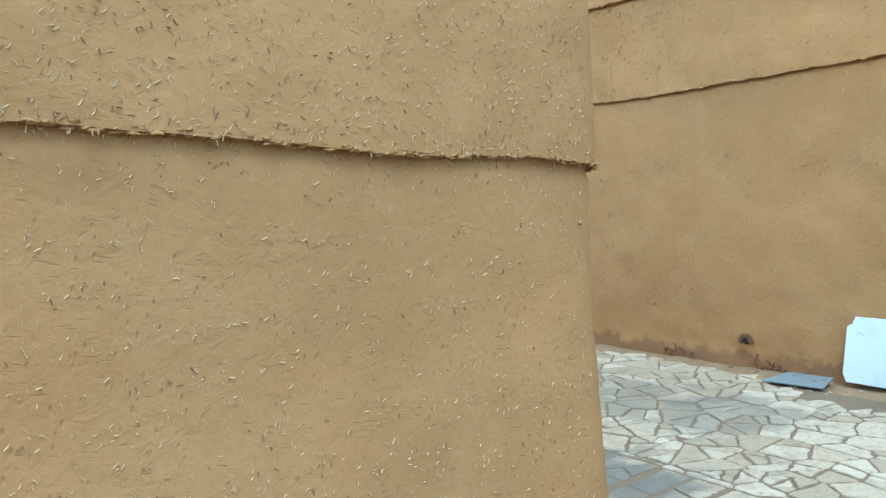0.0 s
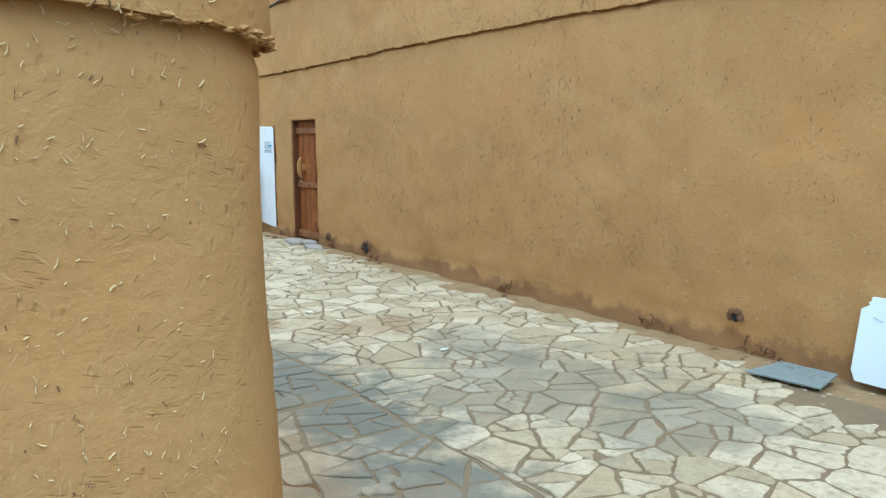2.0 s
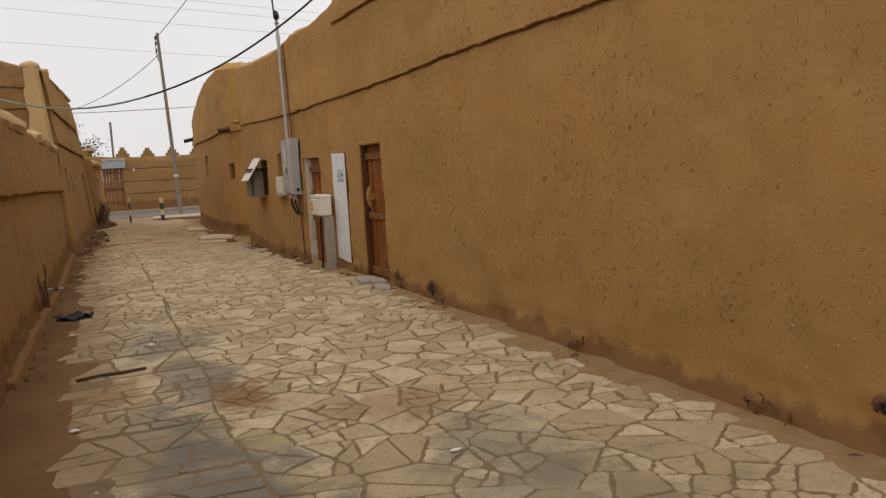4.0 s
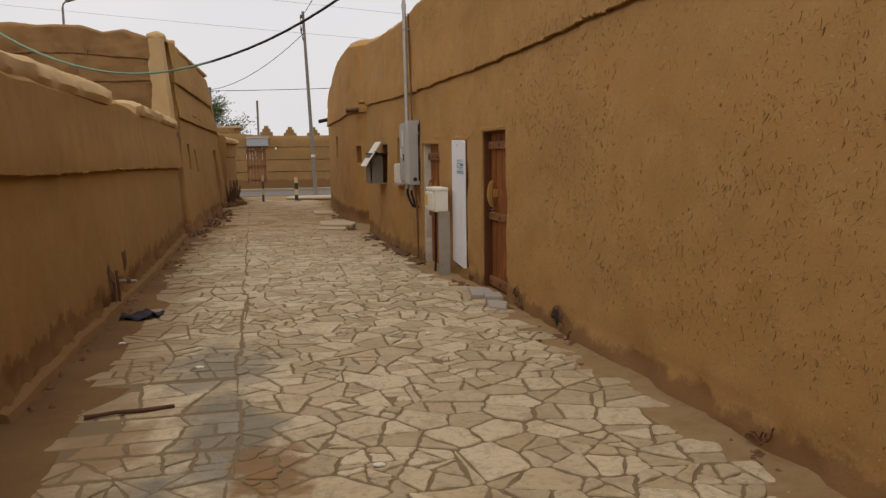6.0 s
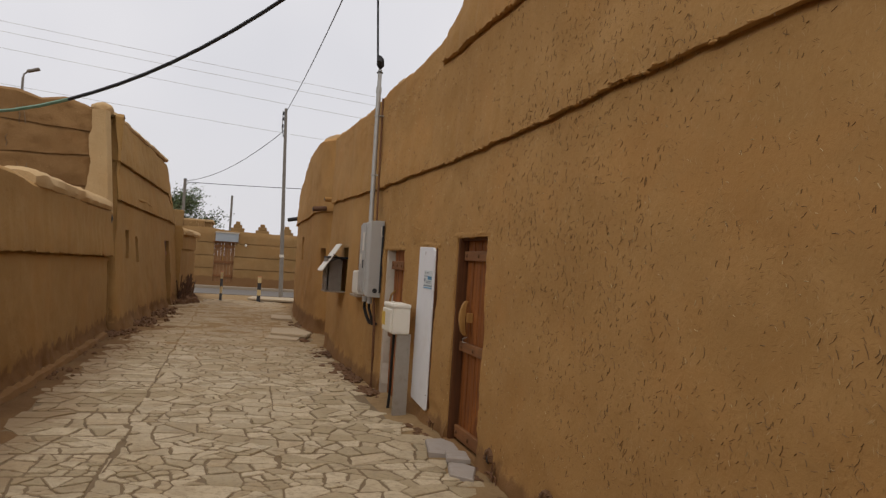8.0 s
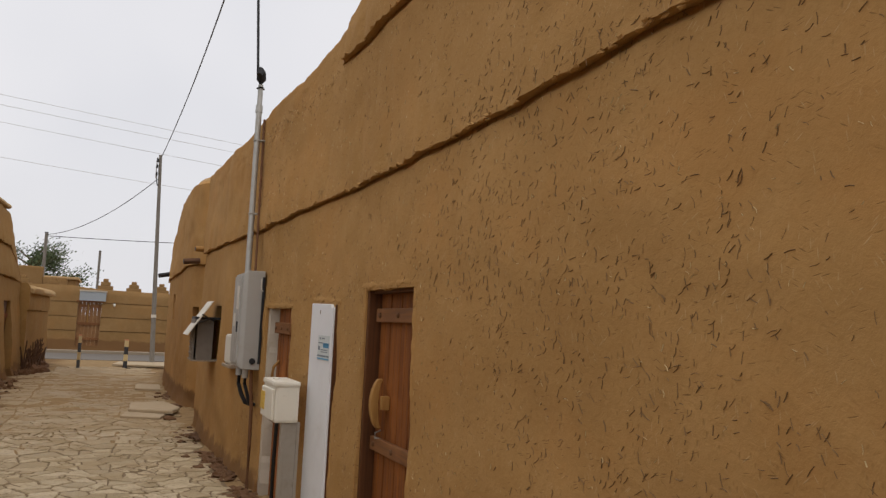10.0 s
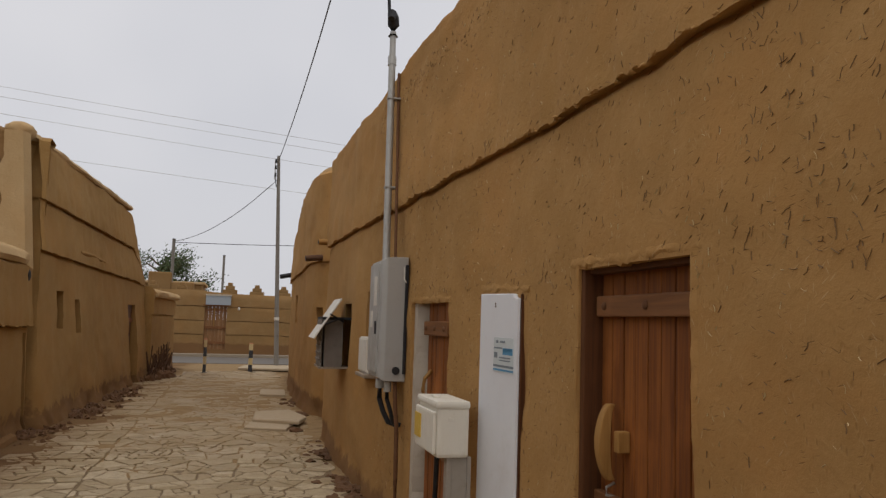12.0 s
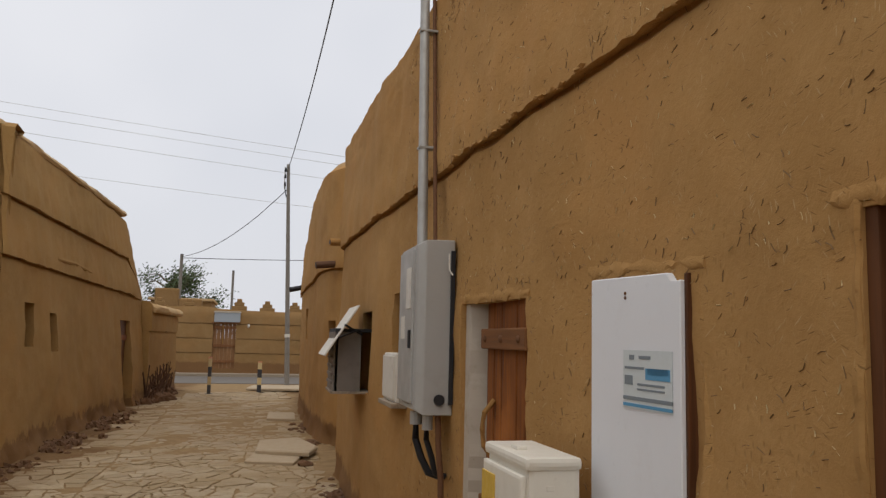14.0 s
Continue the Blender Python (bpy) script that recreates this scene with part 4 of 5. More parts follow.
# ---- the west side ----
def coping(pts, z0, z1, w, label):
    """A rounded plaster cap along a wall top."""
    bm = bmesh.new()
    prev = None
    n = max(8, int((Vector(pts[-1]) - Vector(pts[0])).length / 0.12))
    A, B = Vector((*pts[0], 0)), Vector((*pts[-1], 0))
    d = (B - A).normalized()
    nn = Vector((-d.y, d.x, 0))
    for i in range(n + 1):
        p = A.lerp(B, i / n)
        s = i / n * (B - A).length
        end = 0.75 if i in (0, n) else 1.0
        ring = []
        for k, (u, v) in enumerate(((0.5, 0.0), (0.56, 0.25), (0.52, 0.62), (0.36, 0.9), (0.1, 1.0), (-0.2, 0.95), (-0.45, 0.7), (-0.5, 0.0))):
            j = 1 + 0.10 * noise.noise((s * 2.3, k * 0.7, z0)) + 0.05 * noise.noise((s * 8, k, 3))
            q = p + nn * (u * w * j * end)
            ring.append(bm.verts.new((q.x, q.y, z0 + (z1 - z0) * v * j * end + (0.02 * noise.noise((s * 5, 0, 8)) if v == 0 else 0))))
        if prev:
            for k in range(8):
                bm.faces.new((prev[k], prev[(k + 1) % 8], ring[(k + 1) % 8], ring[k]))
        else:
            bm.faces.new(ring)
        prev = ring
    bm.faces.new(prev)
    return tagged(part("coping", bm, COPING, None, "", True), label, "coping", kind="structure")


coping([(2.34, 20.15), (2.32, 14.7)], 2.19, 2.40, 0.52, "pale rounded plaster coping on the garden wall")
coping([(2.28, 12.85), (2.10, 9.0)], 2.20, 2.43, 0.52, "pale rounded plaster coping on the garden wall")
coping([(2.10, 8.9), (2.03, 2.5)], 2.21, 2.43, 0.52, "pale rounded plaster coping on the garden wall")
coping([(3.34, 34.5), (3.12, 30.2)], 2.04, 2.25, 0.5, "pale rounded coping on the low street-end wall")
coping([(2.62, 28.2), (2.22, 20.7)], 3.96, 4.09, 0.42, "pale parapet edge of the west house")
bm = lump((2.24, 20.62, 4.04), (0.2, 0.26, 0.13), 5, 0.15, 3)
tagged(part("parapet_knob", bm, COPING, None, "", True), "rounded pale plaster knob on the house corner", "parapet", kind="structure")
# old mud courses of the house end, worn uneven along the top
courses = mud_wall("wall_old_courses", [(2.16, 20.40), (-4.9, 20.40)], [(0, 4.0), (0.15, 4.08), (0.5, 4.2), (0.9, 4.12), (1.3, 4.25), (2.1, 4.22), (2.6, 4.28), (4.0, 4.2), (7.3, 4.24)],
                   [(2.68, [(0, 2.62), (2, 2.74), (7.3, 2.66)], 0.03, [(0, 0.5), (1, 1), (3, 0.4), (7.3, 1)]),
                    (3.16, [(0, 3.18), (2.5, 3.1), (7.3, 3.18)], 0.03, [(0, 1), (2, 0.5), (4, 1), (7.3, 0.5)]),
                    (3.66, [(0, 3.6), (1.5, 3.7), (7.3, 3.64)], 0.035, [(0, 1), (1.2, 0.4), (3, 1), (7.3, 1)])],
                   [], 0.1, MUD_BANDED, 0.06, 2.6, 0.3, 19, round_top=0.07)
tagged(courses, "old brown mud courses with a worn uneven top", "wall", kind="structure")
rnd = random.Random(77)
# cracks drawn as thin dark strips on the face, their shade put in as colour
bm = bmesh.new()
for k in range(26):
    x, z = rnd.uniform(-3.5, 2.2), rnd.choice((2.6, 3.12, 3.6, 3.8))
    pts = [Vector((x, 20.375, z))]
    for j in range(5):
        pts.append(pts[-1] + Vector((rnd.uniform(-0.03, 0.03), rnd.uniform(-0.004, 0.004), rnd.uniform(0.03, 0.09))))
    tube(pts, [0.004, 0.010, 0.012, 0.010, 0.008, 0.003], 5, bm, 0.5)
tagged(part("cracks", bm, DARK, None, "", True), "dark raised strips standing for shaded cracks in the old mud courses", "crack", kind="structure")

bm = tube([(2.70, 22.9, 2.58), (2.73, 23.9, 2.60), (2.78, 25.1, 2.55)], [0.03, 0.035, 0.03], 8, None, 0.2)
tagged(part("roof_beam_stub", bm, MUD_WEST, None, "", True), "mud-coated beam lying along the ledge", "beam", kind="structure")

tap = empty("water_tap", (2.5, 12.0, 0.0), "rusty standpipe with a tap in a wall hollow", "tap")
part("riser", tube([(2.62, 11.98, 0.0), (2.615, 11.98, 0.2), (2.60, 11.98, 0.42)], 0.016), RUST, tap, "", True)
part("branch", tube([(2.54, 12.02, 0.3), (2.66, 12.0, 0.305), (2.80, 11.98, 0.30)], 0.016), GALV, tap, "grey branch pipe", True)
part("valve", box((2.70, 11.95, 0.28), (2.74, 12.02, 0.335), 0.008), RUST, tap)
part("second_pipe", tube([(2.60, 11.86, 0.0), (2.595, 11.86, 0.3), (2.55, 11.87, 0.36)], 0.012), RUST, tap, "", True)
part("damp_hollow", lump((2.535, 11.95, 0.2), (0.05, 0.16, 0.28), 3, 0.4, 2), EARTH, tap, "dark broken hollow round the pipe")
bm = lump((2.545, 12.85, 0.44), (0.035, 0.2, 0.17), 7, 0.5, 2)
tagged(part("plaster_scar", bm, EARTH, None, "", True), "dark broken patch in the garden wall plaster", "patch", kind="structure")


def niche_rim(x, y, z, r, label, mat):
    """A small hole with a crumbled rim; a black lump stands for its shaded mouth."""
    t = empty("wall_hole", (x, y, z), label, "hole", "holes at the wall foot", "structure")
    part("mouth", lump((x, y, z), (0.035, r, r * 0.9), y, 0.4, 2), BLACK, t, "black lump standing for the shaded hole mouth")
    bm = bmesh.new()
    for k in range(14):
        a = math.pi * k / 13
        lump((x - 0.012, y + r * 1.1 * math.cos(a), z + r * 1.0 * math.sin(a)), (0.03, 0.03, 0.028), k + y, 0.5, 1, bm)
    part("rim", bm, mat, t, "crumbled rim")
    return t


niche_rim(6.665, 9.62, 0.13, 0.09, "dark hole at the foot of the house wall", EARTH)
niche_rim(6.665, 3.98, 0.27, 0.045, "small dark hole in the plaster", EARTH)
niche_rim(2.575, 20.2, 2.06, 0.08, "dark broken hole under the coping end", MUD_WEST)
niche_rim(6.665, 10.75, 0.16, 0.05, "small dark hole beside the doorway foot", EARTH)


def earth_heap(name, spots, seed, label, mat=EARTH, flat=0.5):
    """Clods and crumbs gathered at a wall foot."""
    rnd = random.Random(seed)
    bm = bmesh.new()
    for (x, y, spread, count, size) in spots:
        for k in range(int(count * 1.8)):
            r = 0.62 * size * rnd.uniform(0.2, 1.0) ** 1.6
            a, d = rnd.uniform(0, 6.28), abs(rnd.gauss(0, 0.5)) * spread
            lump((x + 0.3 * d * math.cos(a), y + d * math.sin(a), r * 0.25), (r, r * rnd.uniform(0.8, 1.8), r * flat), seed + k, 0.8, 1 if r < 0.05 else 2, bm)
    return tagged(part(name, bm, mat, None), label, "rubble", kind="stuff")


earth_heap("crumbled_earth", [(6.60, 4.65, 0.4, 26, 0.05), (6.6, 3.6, 0.6, 30, 0.06), (6.58, 6.6, 0.5, 22, 0.045), (6.58, 9.4, 0.7, 40, 0.06), (6.6, 8.2, 1.0, 26, 0.04), (6.55, 10.8, 0.4, 26, 0.07), (6.5, 12.4, 0.5, 30, 0.06)], 11,
           "crumbled brown earth along the foot of the house wall")
earth_heap("crumbled_earth", [(6.42, 14.6, 0.5, 50, 0.08), (6.36, 15.6, 0.8, 70, 0.09), (6.33, 16.6, 0.8, 60, 0.1), (6.3, 18.4, 0.8, 50, 0.09), (6.3, 21.8, 0.3, 24, 0.12), (6.25, 23.5, 1.0, 24, 0.1)], 12,
           "dark crumbled earth and roots below the meter boxes")
# dark clods: eroded earth, and the shade of the recesses put in as colour
earth_heap("crumbled_earth", [(2.45, 9.5, 1.5, 70, 0.07), (2.55, 12.2, 0.9, 60, 0.07), (2.64, 15.2, 1.2, 80, 0.06), (2.64, 17.8, 1.0, 150, 0.07), (2.68, 20.0, 1.3, 190, 0.09), (2.86, 22.5, 1.5, 190, 0.11), (2.98, 25.5, 1.5, 190, 0.12), (3.1, 29.2, 0.5, 90, 0.16)], 13,
           "dark crumbled earth along the garden wall foot, also standing for its recess shade", EARTH, 1.0)
earth_heap("rubble_heap", [(3.38, 30.2, 0.9, 90, 0.26), (3.45, 32.2, 0.8, 60, 0.22)], 14, "heap of brown rubble and dead branches at the wall end", EARTH, 1.0)
earth_heap("pebbles", [(2.75, 5.5, 2.0, 90, 0.025), (2.85, 8.5, 2.0, 110, 0.022), (6.35, 3.4, 1.0, 120, 0.028), (6.3, 5.5, 1.6, 60, 0.02), (6.35, 8.5, 2.0, 60, 0.02), (5.9, 18, 3, 60, 0.03)], 15, "scattered pale pebbles and plaster crumbs", SLAB, 0.6)

# dead roots that stick out at the wall foot
bm = bmesh.new()
rnd = random.Random(5)
for y, n in ((4.68, 9), (3.72, 8), (6.74, 7), (9.4, 5), (10.62, 6), (12.45, 4)):
    for k in range(n):
        p = Vector((6.63, y + rnd.uniform(-0.18, 0.18), rnd.uniform(0.01, 0.10)))
        pts = [p]
        d = Vector((-0.02, rnd.uniform(-1, 1), rnd.uniform(-0.2, 1.0))).normalized()
        for j in range(4):
            pts.append(pts[-1] + d * rnd.uniform(0.015, 0.035))
            d = (d + Vector((rnd.uniform(-0.3, 0.1), rnd.uniform(-0.7, 0.7), rnd.uniform(-0.9, 0.4)))).normalized()
        tube(pts, rnd.uniform(0.004, 0.009), 5, bm, 0.3)
tagged(part("dead_roots", bm, RUST, None), "dry brown roots poking out of the wall foot", "roots", kind="stuff")
bm = bmesh.new()
for k in range(60):
    p = Vector((3.35 + rnd.uniform(-0.12, 0.2), rnd.choice((30.2, 32.2)) + rnd.uniform(-0.8, 0.8), 0.1))
    tube([p, p + Vector((rnd.uniform(-0.15, 0.25), rnd.uniform(-0.3, 0.3), rnd.uniform(0.25, 0.75)))], rnd.uniform(0.008, 0.02), 5, bm)
tagged(part("dead_branches", bm, LOG_WOOD, None), "dead dark branches piled against the wall end", "branches", kind="stuff")

# ---- loose things on the ground ----
STEP = paint("grey_step_stone", (0.34, 0.295, 0.25), 0.85, 0, (0.24, 0.18, 0.13), 0.5, 6)


def flat_piece(name, outline, z0, z1, mat, label, cat, tilt=0.0, bevel=0.006, group=""):
    return tagged(part(name, slab(outline, z0, z1, bevel, None, tilt), mat), label, cat, group)


flat_piece("stone_slab", [(6.36, 11.42), (6.62, 11.30), (6.66, 11.72), (6.60, 11.90), (6.44, 11.88)], 0.0, 0.055, STEP, "rough stone doorstep slab before the plank door", "stone", 0, 0.012, "doorstep stones")
flat_piece("stone_slab", [(6.36, 10.78), (6.50, 10.62), (6.62, 10.95), (6.46, 11.22)], 0.0, 0.045, STEP, "broken stone slab beside the doorstep", "stone", 0, 0.012, "doorstep stones")
flat_piece("stone_slab", [(6.42, 11.10), (6.60, 11.04), (6.64, 11.30), (6.48, 11.36)], 0.043, 0.085, STEP, "small stone lying on the doorstep slabs", "stone", 0, 0.01, "doorstep stones")
flat_piece("concrete_slab", [(5.5, 20.7), (6.15, 20.3), (6.3, 20.8), (6.1, 21.7), (5.55, 21.6)], 0.045, 0.10, SLAB, "broken flat slab lying in the alley", "slab", 0.02, 0.015, "loose slabs")
flat_piece("concrete_slab", [(5.38, 20.2), (5.95, 19.95), (6.1, 20.6), (5.5, 20.9)], 0.0, 0.05, SLAB, "thin broken slab under another", "slab", 0, 0.01, "loose slabs")
flat_piece("concrete_slab", [(5.7, 24.8), (6.2, 24.6), (6.25, 25.8), (5.75, 25.9)], 0.0, 0.06, SLAB, "low slab by the tower foot", "slab", 0, 0.01, "loose slabs")
flat_piece("stone_platform", [(5.3, 33.2), (7.6, 32.6), (7.8, 34.6), (5.5, 34.5)], 0.0, 0.07, SLAB, "low pale stone platform round the pole foot", "platform", 0, 0.02)
tagged(part("stone", lump((6.08, 19.9, 0.03), (0.09, 0.07, 0.05), 3, 0.4, 2), EARTH), "dark loose stone in the alley", "stone")
tagged(part("stick", tube([(2.98, 8.16, 0.028), (3.15, 8.20, 0.034), (3.32, 8.21, 0.03), (3.50, 8.26, 0.026)], 0.014, 7, None, 0.15), LOG_WOOD), "thin dark stick lying on the paving", "stick")
bm = bmesh.new()
gridv = {}
for i in range(13):
    for j in range(9):
        u, v = i / 12, j / 8
        x, y = 2.72 + 0.34 * u + 0.05 * v, 11.22 + 0.34 * v + 0.05 * noise.noise((u * 3, v * 3, 0))
        gridv[i, j] = bm.verts.new((x, y, 0.035 + 0.05 * abs(noise.noise((u * 4, v * 4, 2))) + 0.02 * math.sin(u * 9 + v * 4)))
for i in range(12):
    for j in range(8):
        if not (i > 9 and j < 2) and not (i < 2 and j > 6):
            bm.faces.new((gridv[i, j], gridv[i + 1, j], gridv[i + 1, j + 1], gridv[i, j + 1]))
rag = part("rag", bm, paint("black_cloth", (0.022, 0.022, 0.03), 0.9, 0, (0.08, 0.06, 0.05), 0.2, 14), None, "", True)
so = rag.modifiers.new("thickness", "SOLIDIFY")
so.thickness = 0.012
tagged(rag, "crumpled black cloth lying on the soil", "rag")
bm = bmesh.new()
pv = [bm.verts.new(c) for c in ((2.56, 5.35, 0.07), (2.66, 5.32, 0.045), (2.76, 5.46, 0.04), (2.64, 5.60, 0.045), (2.56, 5.58, 0.08), (2.64, 5.46, 0.06))]
for a, b in ((0, 1), (1, 2), (2, 3), (3, 4), (4, 0)):
    bm.faces.new((pv[a], pv[b], pv[5]))
pp = part("plastic_scrap", bm, paint("grey_plastic_film", (0.25, 0.22, 0.21), 0.6, 0, (0.2, 0.16, 0.12), 0.4, 9))
so = pp.modifiers.new("thickness", "SOLIDIFY")
so.thickness = 0.004
tagged(pp, "crumpled grey plastic scrap by the garden wall", "plastic")
flat_piece("metal_plate", [(6.22, 3.58), (6.50, 3.50), (6.52, 3.12), (6.26, 3.08)], 0.03, 0.042, paint("dull_glass_sheet", (0.25, 0.29, 0.28), 0.35, 0.3, (0.34, 0.30, 0.24), 0.4, 4), "dull grey-green metal plate lying on the soil", "plate", 0.13, 0.002)
for k, (x, y) in enumerate(((4.62, 6.95), (3.6, 9.2), (4.9, 5.2), (5.5, 9.8), (2.9, 10.2), (3.0, 6.8))):
    tagged(part("paper_scrap", lump((x, y, 0.025), (0.035, 0.02, 0.012), k, 0.6, 1), POST_WHITE), "small white scrap on the paving", "scrap", "paper scraps")

board = empty("white_board", (6.55, 2.2, 0.02), "scuffed white board with broken corners leaning on the mud wall", "board")
bm = bmesh.new()
o = [(3.06, 0.09), (3.03, 0.025), (1.15, 0.0), (1.15, 0.57), (2.98, 0.56), (2.985, 0.53), (3.00, 0.525), (2.99, 0.51), (3.04, 0.48)]
fr = [bm.verts.new((6.545 + 0.10 * z, y, 0.03 + z)) for y, z in o]
bk = [bm.verts.new((6.565 + 0.10 * z, y, 0.03 + z)) for y, z in o]
bm.faces.new(fr), bm.faces.new(bk[::-1])
for k in range(len(o)):
    bm.faces.new((fr[k], fr[(k + 1) % len(o)], bk[(k + 1) % len(o)], bk[k]))
part("sheet", bm, WHITE_BOARD, board)
for a, b, z in ((2.9, 2.96, 0.42), (2.0, 2.35, 0.36), (1.7, 2.0, 0.33), (2.4, 2.5, 0.5)):
    part("scratch", tube([(6.543 + 0.1 * z, a, 0.03 + z), (6.543 + 0.1 * (z + 0.02), b, 0.05 + z)], 0.0025, 5), GALV, board, "grey scratch")

bucket = empty("paint_bucket", (6.30, 2.24, 0.0), "white paint bucket with dark red and navy bands", "bucket")
bc = Vector((6.30, 2.24, 0))
bm = rod(bc + Vector((0, 0, 0.01)), bc + Vector((0, 0, 0.27)), 0.118, 0.13, 32)
part("body", bm, POST_WHITE, bucket, "", True)
for z0, z1, r, mt, lb in ((0.225, 0.24, 0.131, paint("dark_red_band", (0.20, 0.04, 0.03), 0.5), "dark red band"), (0.035, 0.075, 0.1215, paint("navy_band", (0.03, 0.035, 0.08), 0.5), "navy band"), (0.09, 0.094, 0.1225, INK_GREY, "thin grey line")):
    part("band", rod(bc + Vector((0, 0, z0)), bc + Vector((0, 0, z1)), r, r + 0.001, 32), mt, bucket, lb)
part("lid", rod(bc + Vector((0, 0, 0.262)), bc + Vector((0, 0, 0.285)), 0.137, 0.128, 32), POST_WHITE, bucket)
for k, (z, w, h) in enumerate(((0.155, 0.13, 0.022), (0.112, 0.05, 0.012), (0.112, 0.06, 0.012))):
    off = (0, -0.06, 0.05)[k]
    bm = bmesh.new()
    n = 10
    vs = []
    for i in range(n + 1):
        a = math.pi + (off + (i / n - 0.5) * w) / 0.125 + 0.35
        vs.append([bm.verts.new(bc + Vector((0.1265 * math.cos(a), 0.1265 * math.sin(a), z + s * h / 2))) for s in (-1, 1)])
    for u, v in zip(vs, vs[1:]):
        bm.faces.new((u[0], v[0], v[1], u[1]))
    p = part("print_bar", bm, INK_GREY, bucket, "grey printed bar")
    so = p.modifiers.new("thickness", "SOLIDIFY")
    so.thickness = 0.002
bm = bmesh.new()
gv2 = {}
for i in range(25):
    for j in range(13):
        u, v = i / 24 - 0.5, j / 12 - 0.5
        y, x = 2.20 + u * 0.60 + 0.02 * noise.noise((u * 6, v * 6, 0)), 6.30 + v * 0.32
        r2 = ((y - 2.24) / 0.16) ** 2 + ((x - 6.30) / 0.16) ** 2
        z = 0.395 - 0.036 * r2 ** 0.75 - 0.025 * abs(noise.noise((u * 9, v * 7, 3)))
        gv2[i, j] = bm.verts.new((x, y, max(z, 0.10) if r2 > 1 else max(z, 0.30)))
for i in range(24):
    for j in range(12):
        if noise.noise((i * 0.5, j * 0.5, 9)) < 0.62:
            bm.faces.new((gv2[i, j], gv2[i + 1, j], gv2[i + 1, j + 1], gv2[i, j + 1]))
sack = part("net_sack", bm, paint("grey_woven_plastic", (0.22, 0.24, 0.24), 0.6, 0, (0.42, 0.43, 0.42), 0.6, 12), None, "", True)
so = sack.modifiers.new("thickness", "SOLIDIFY")
so.thickness = 0.008
tagged(sack, "folded grey woven sack lying on the bucket", "sack")

# ---- the street end ----
def bollard(at):
    b = empty("bollard", at, "striped black and faded yellow metal bollard", "bollard", "bollards at the alley mouth")
    for z0, z1, mt, lb in ((0, 0.24, BLACK, "black band"), (0.24, 0.46, YELLOW_BAND, "faded yellow band"), (0.46, 0.72, BLACK, "black band"), (0.72, 0.93, YELLOW_BAND, "faded yellow band"), (0.93, 0.97, ORANGE, "faded orange cap")):
        part("band", rod(Vector(at) + Vector((0, 0, z0)), Vector(at) + Vector((0, 0, z1)), 0.042, None, 16), mt, b, lb, True)
    part("foot_plate", box((at[0] - 0.09, at[1] - 0.09, 0), (at[0] + 0.09, at[1] + 0.09, 0.015), 0.003), BLACK, b)
    return b


bol = bollard((4.43, 32.0, 0.0))
copy_thing(bol, Matrix.Translation(beyond((5.63, 32.1, 0.0))) @ pose(0, 0, 0, 0, 0, 40))

pole = empty("utility_pole", (6.47, 34, 0), "tall weathered steel utility pole with insulators", "utility pole")
part("shaft", rod((6.47, 34, 0.0), (6.21, 34, 6.9), 0.078, 0.05, 14), POLE_STEEL, pole, "", True)
part("band", rod((6.412, 34, 1.53), (6.408, 34, 1.63), 0.082, None, 14), POST_WHITE, pole, "pale painted band")
for z in (6.45, 6.65, 6.2):
    part("insulator", rod((6.13, 33.95, z), (6.13, 33.95, z + 0.12), 0.04, 0.03, 10), BLACK, pole, "dark insulator")
part("bracket", box((6.10, 33.93, 6.1), (6.13, 33.98, 6.8), 0.004), GALV, pole)
part("bracket", tube([(6.22, 34, 5.95), (6.18, 33.97, 5.86), (6.14, 33.97, 6.1), (6.13, 33.95, 6.3)], 0.014, 6), BLACK, pole, "", True)

for x, y, z, lb in ((2.28, 45, 4.98, "dark short pole behind the compound wall"), (4.52, 43, 4.2, "thin dark mast behind the compound wall")):
    p = empty("far_pole", (x, y, 0), lb, "pole", "poles behind the wall")
    part("shaft", rod((x, y, 0), (x, y, z), 0.07 if y > 44 else 0.05, None, 8), POLE_STEEL, p, "", True)
    part("cap", rod((x, y, z), (x, y, z + 0.03), 0.08 if y > 44 else 0.055, None, 8), BLACK, p)

lamp = empty("street_lamp", (-1.38, 30, 0), "slim grey street lamp behind the west house", "street lamp")
part("pole", rod((-1.38, 30, 0), (-1.38, 30, 6.2), 0.05, 0.035, 10), POLE_STEEL, lamp, "", True)
part("arm", tube([(-1.38, 30, 6.15), (-1.36, 30, 6.3), (-1.27, 30, 6.38), (-1.17, 30, 6.42)], 0.025, 8), POLE_STEEL, lamp, "", True)
part("head", box((-0.17, -0.1, -0.035), (0.17, 0.1, 0.035), 0.03, None, pose(-1.12, 30, 6.44, 0, -18, 0)), POLE_STEEL, lamp, "flat dark lamp head")


def merlon(x, y, z, w, h, mat):
    m_ = empty("merlon", (x, y, z), "stepped pale mud merlon on the compound wall", "merlon", "merlons of the compound wall", "structure")
    for k, (f, a, b) in enumerate(((1.0, 0.0, 0.36), (0.64, 0.36, 0.70), (0.34, 0.70, 1.0))):
        part("tier", box((x - w * f / 2, y - 0.12, z + h * a - 0.01), (x + w * f / 2, y + 0.12, z + h * b), 0.03), mat, m_)
    return m_


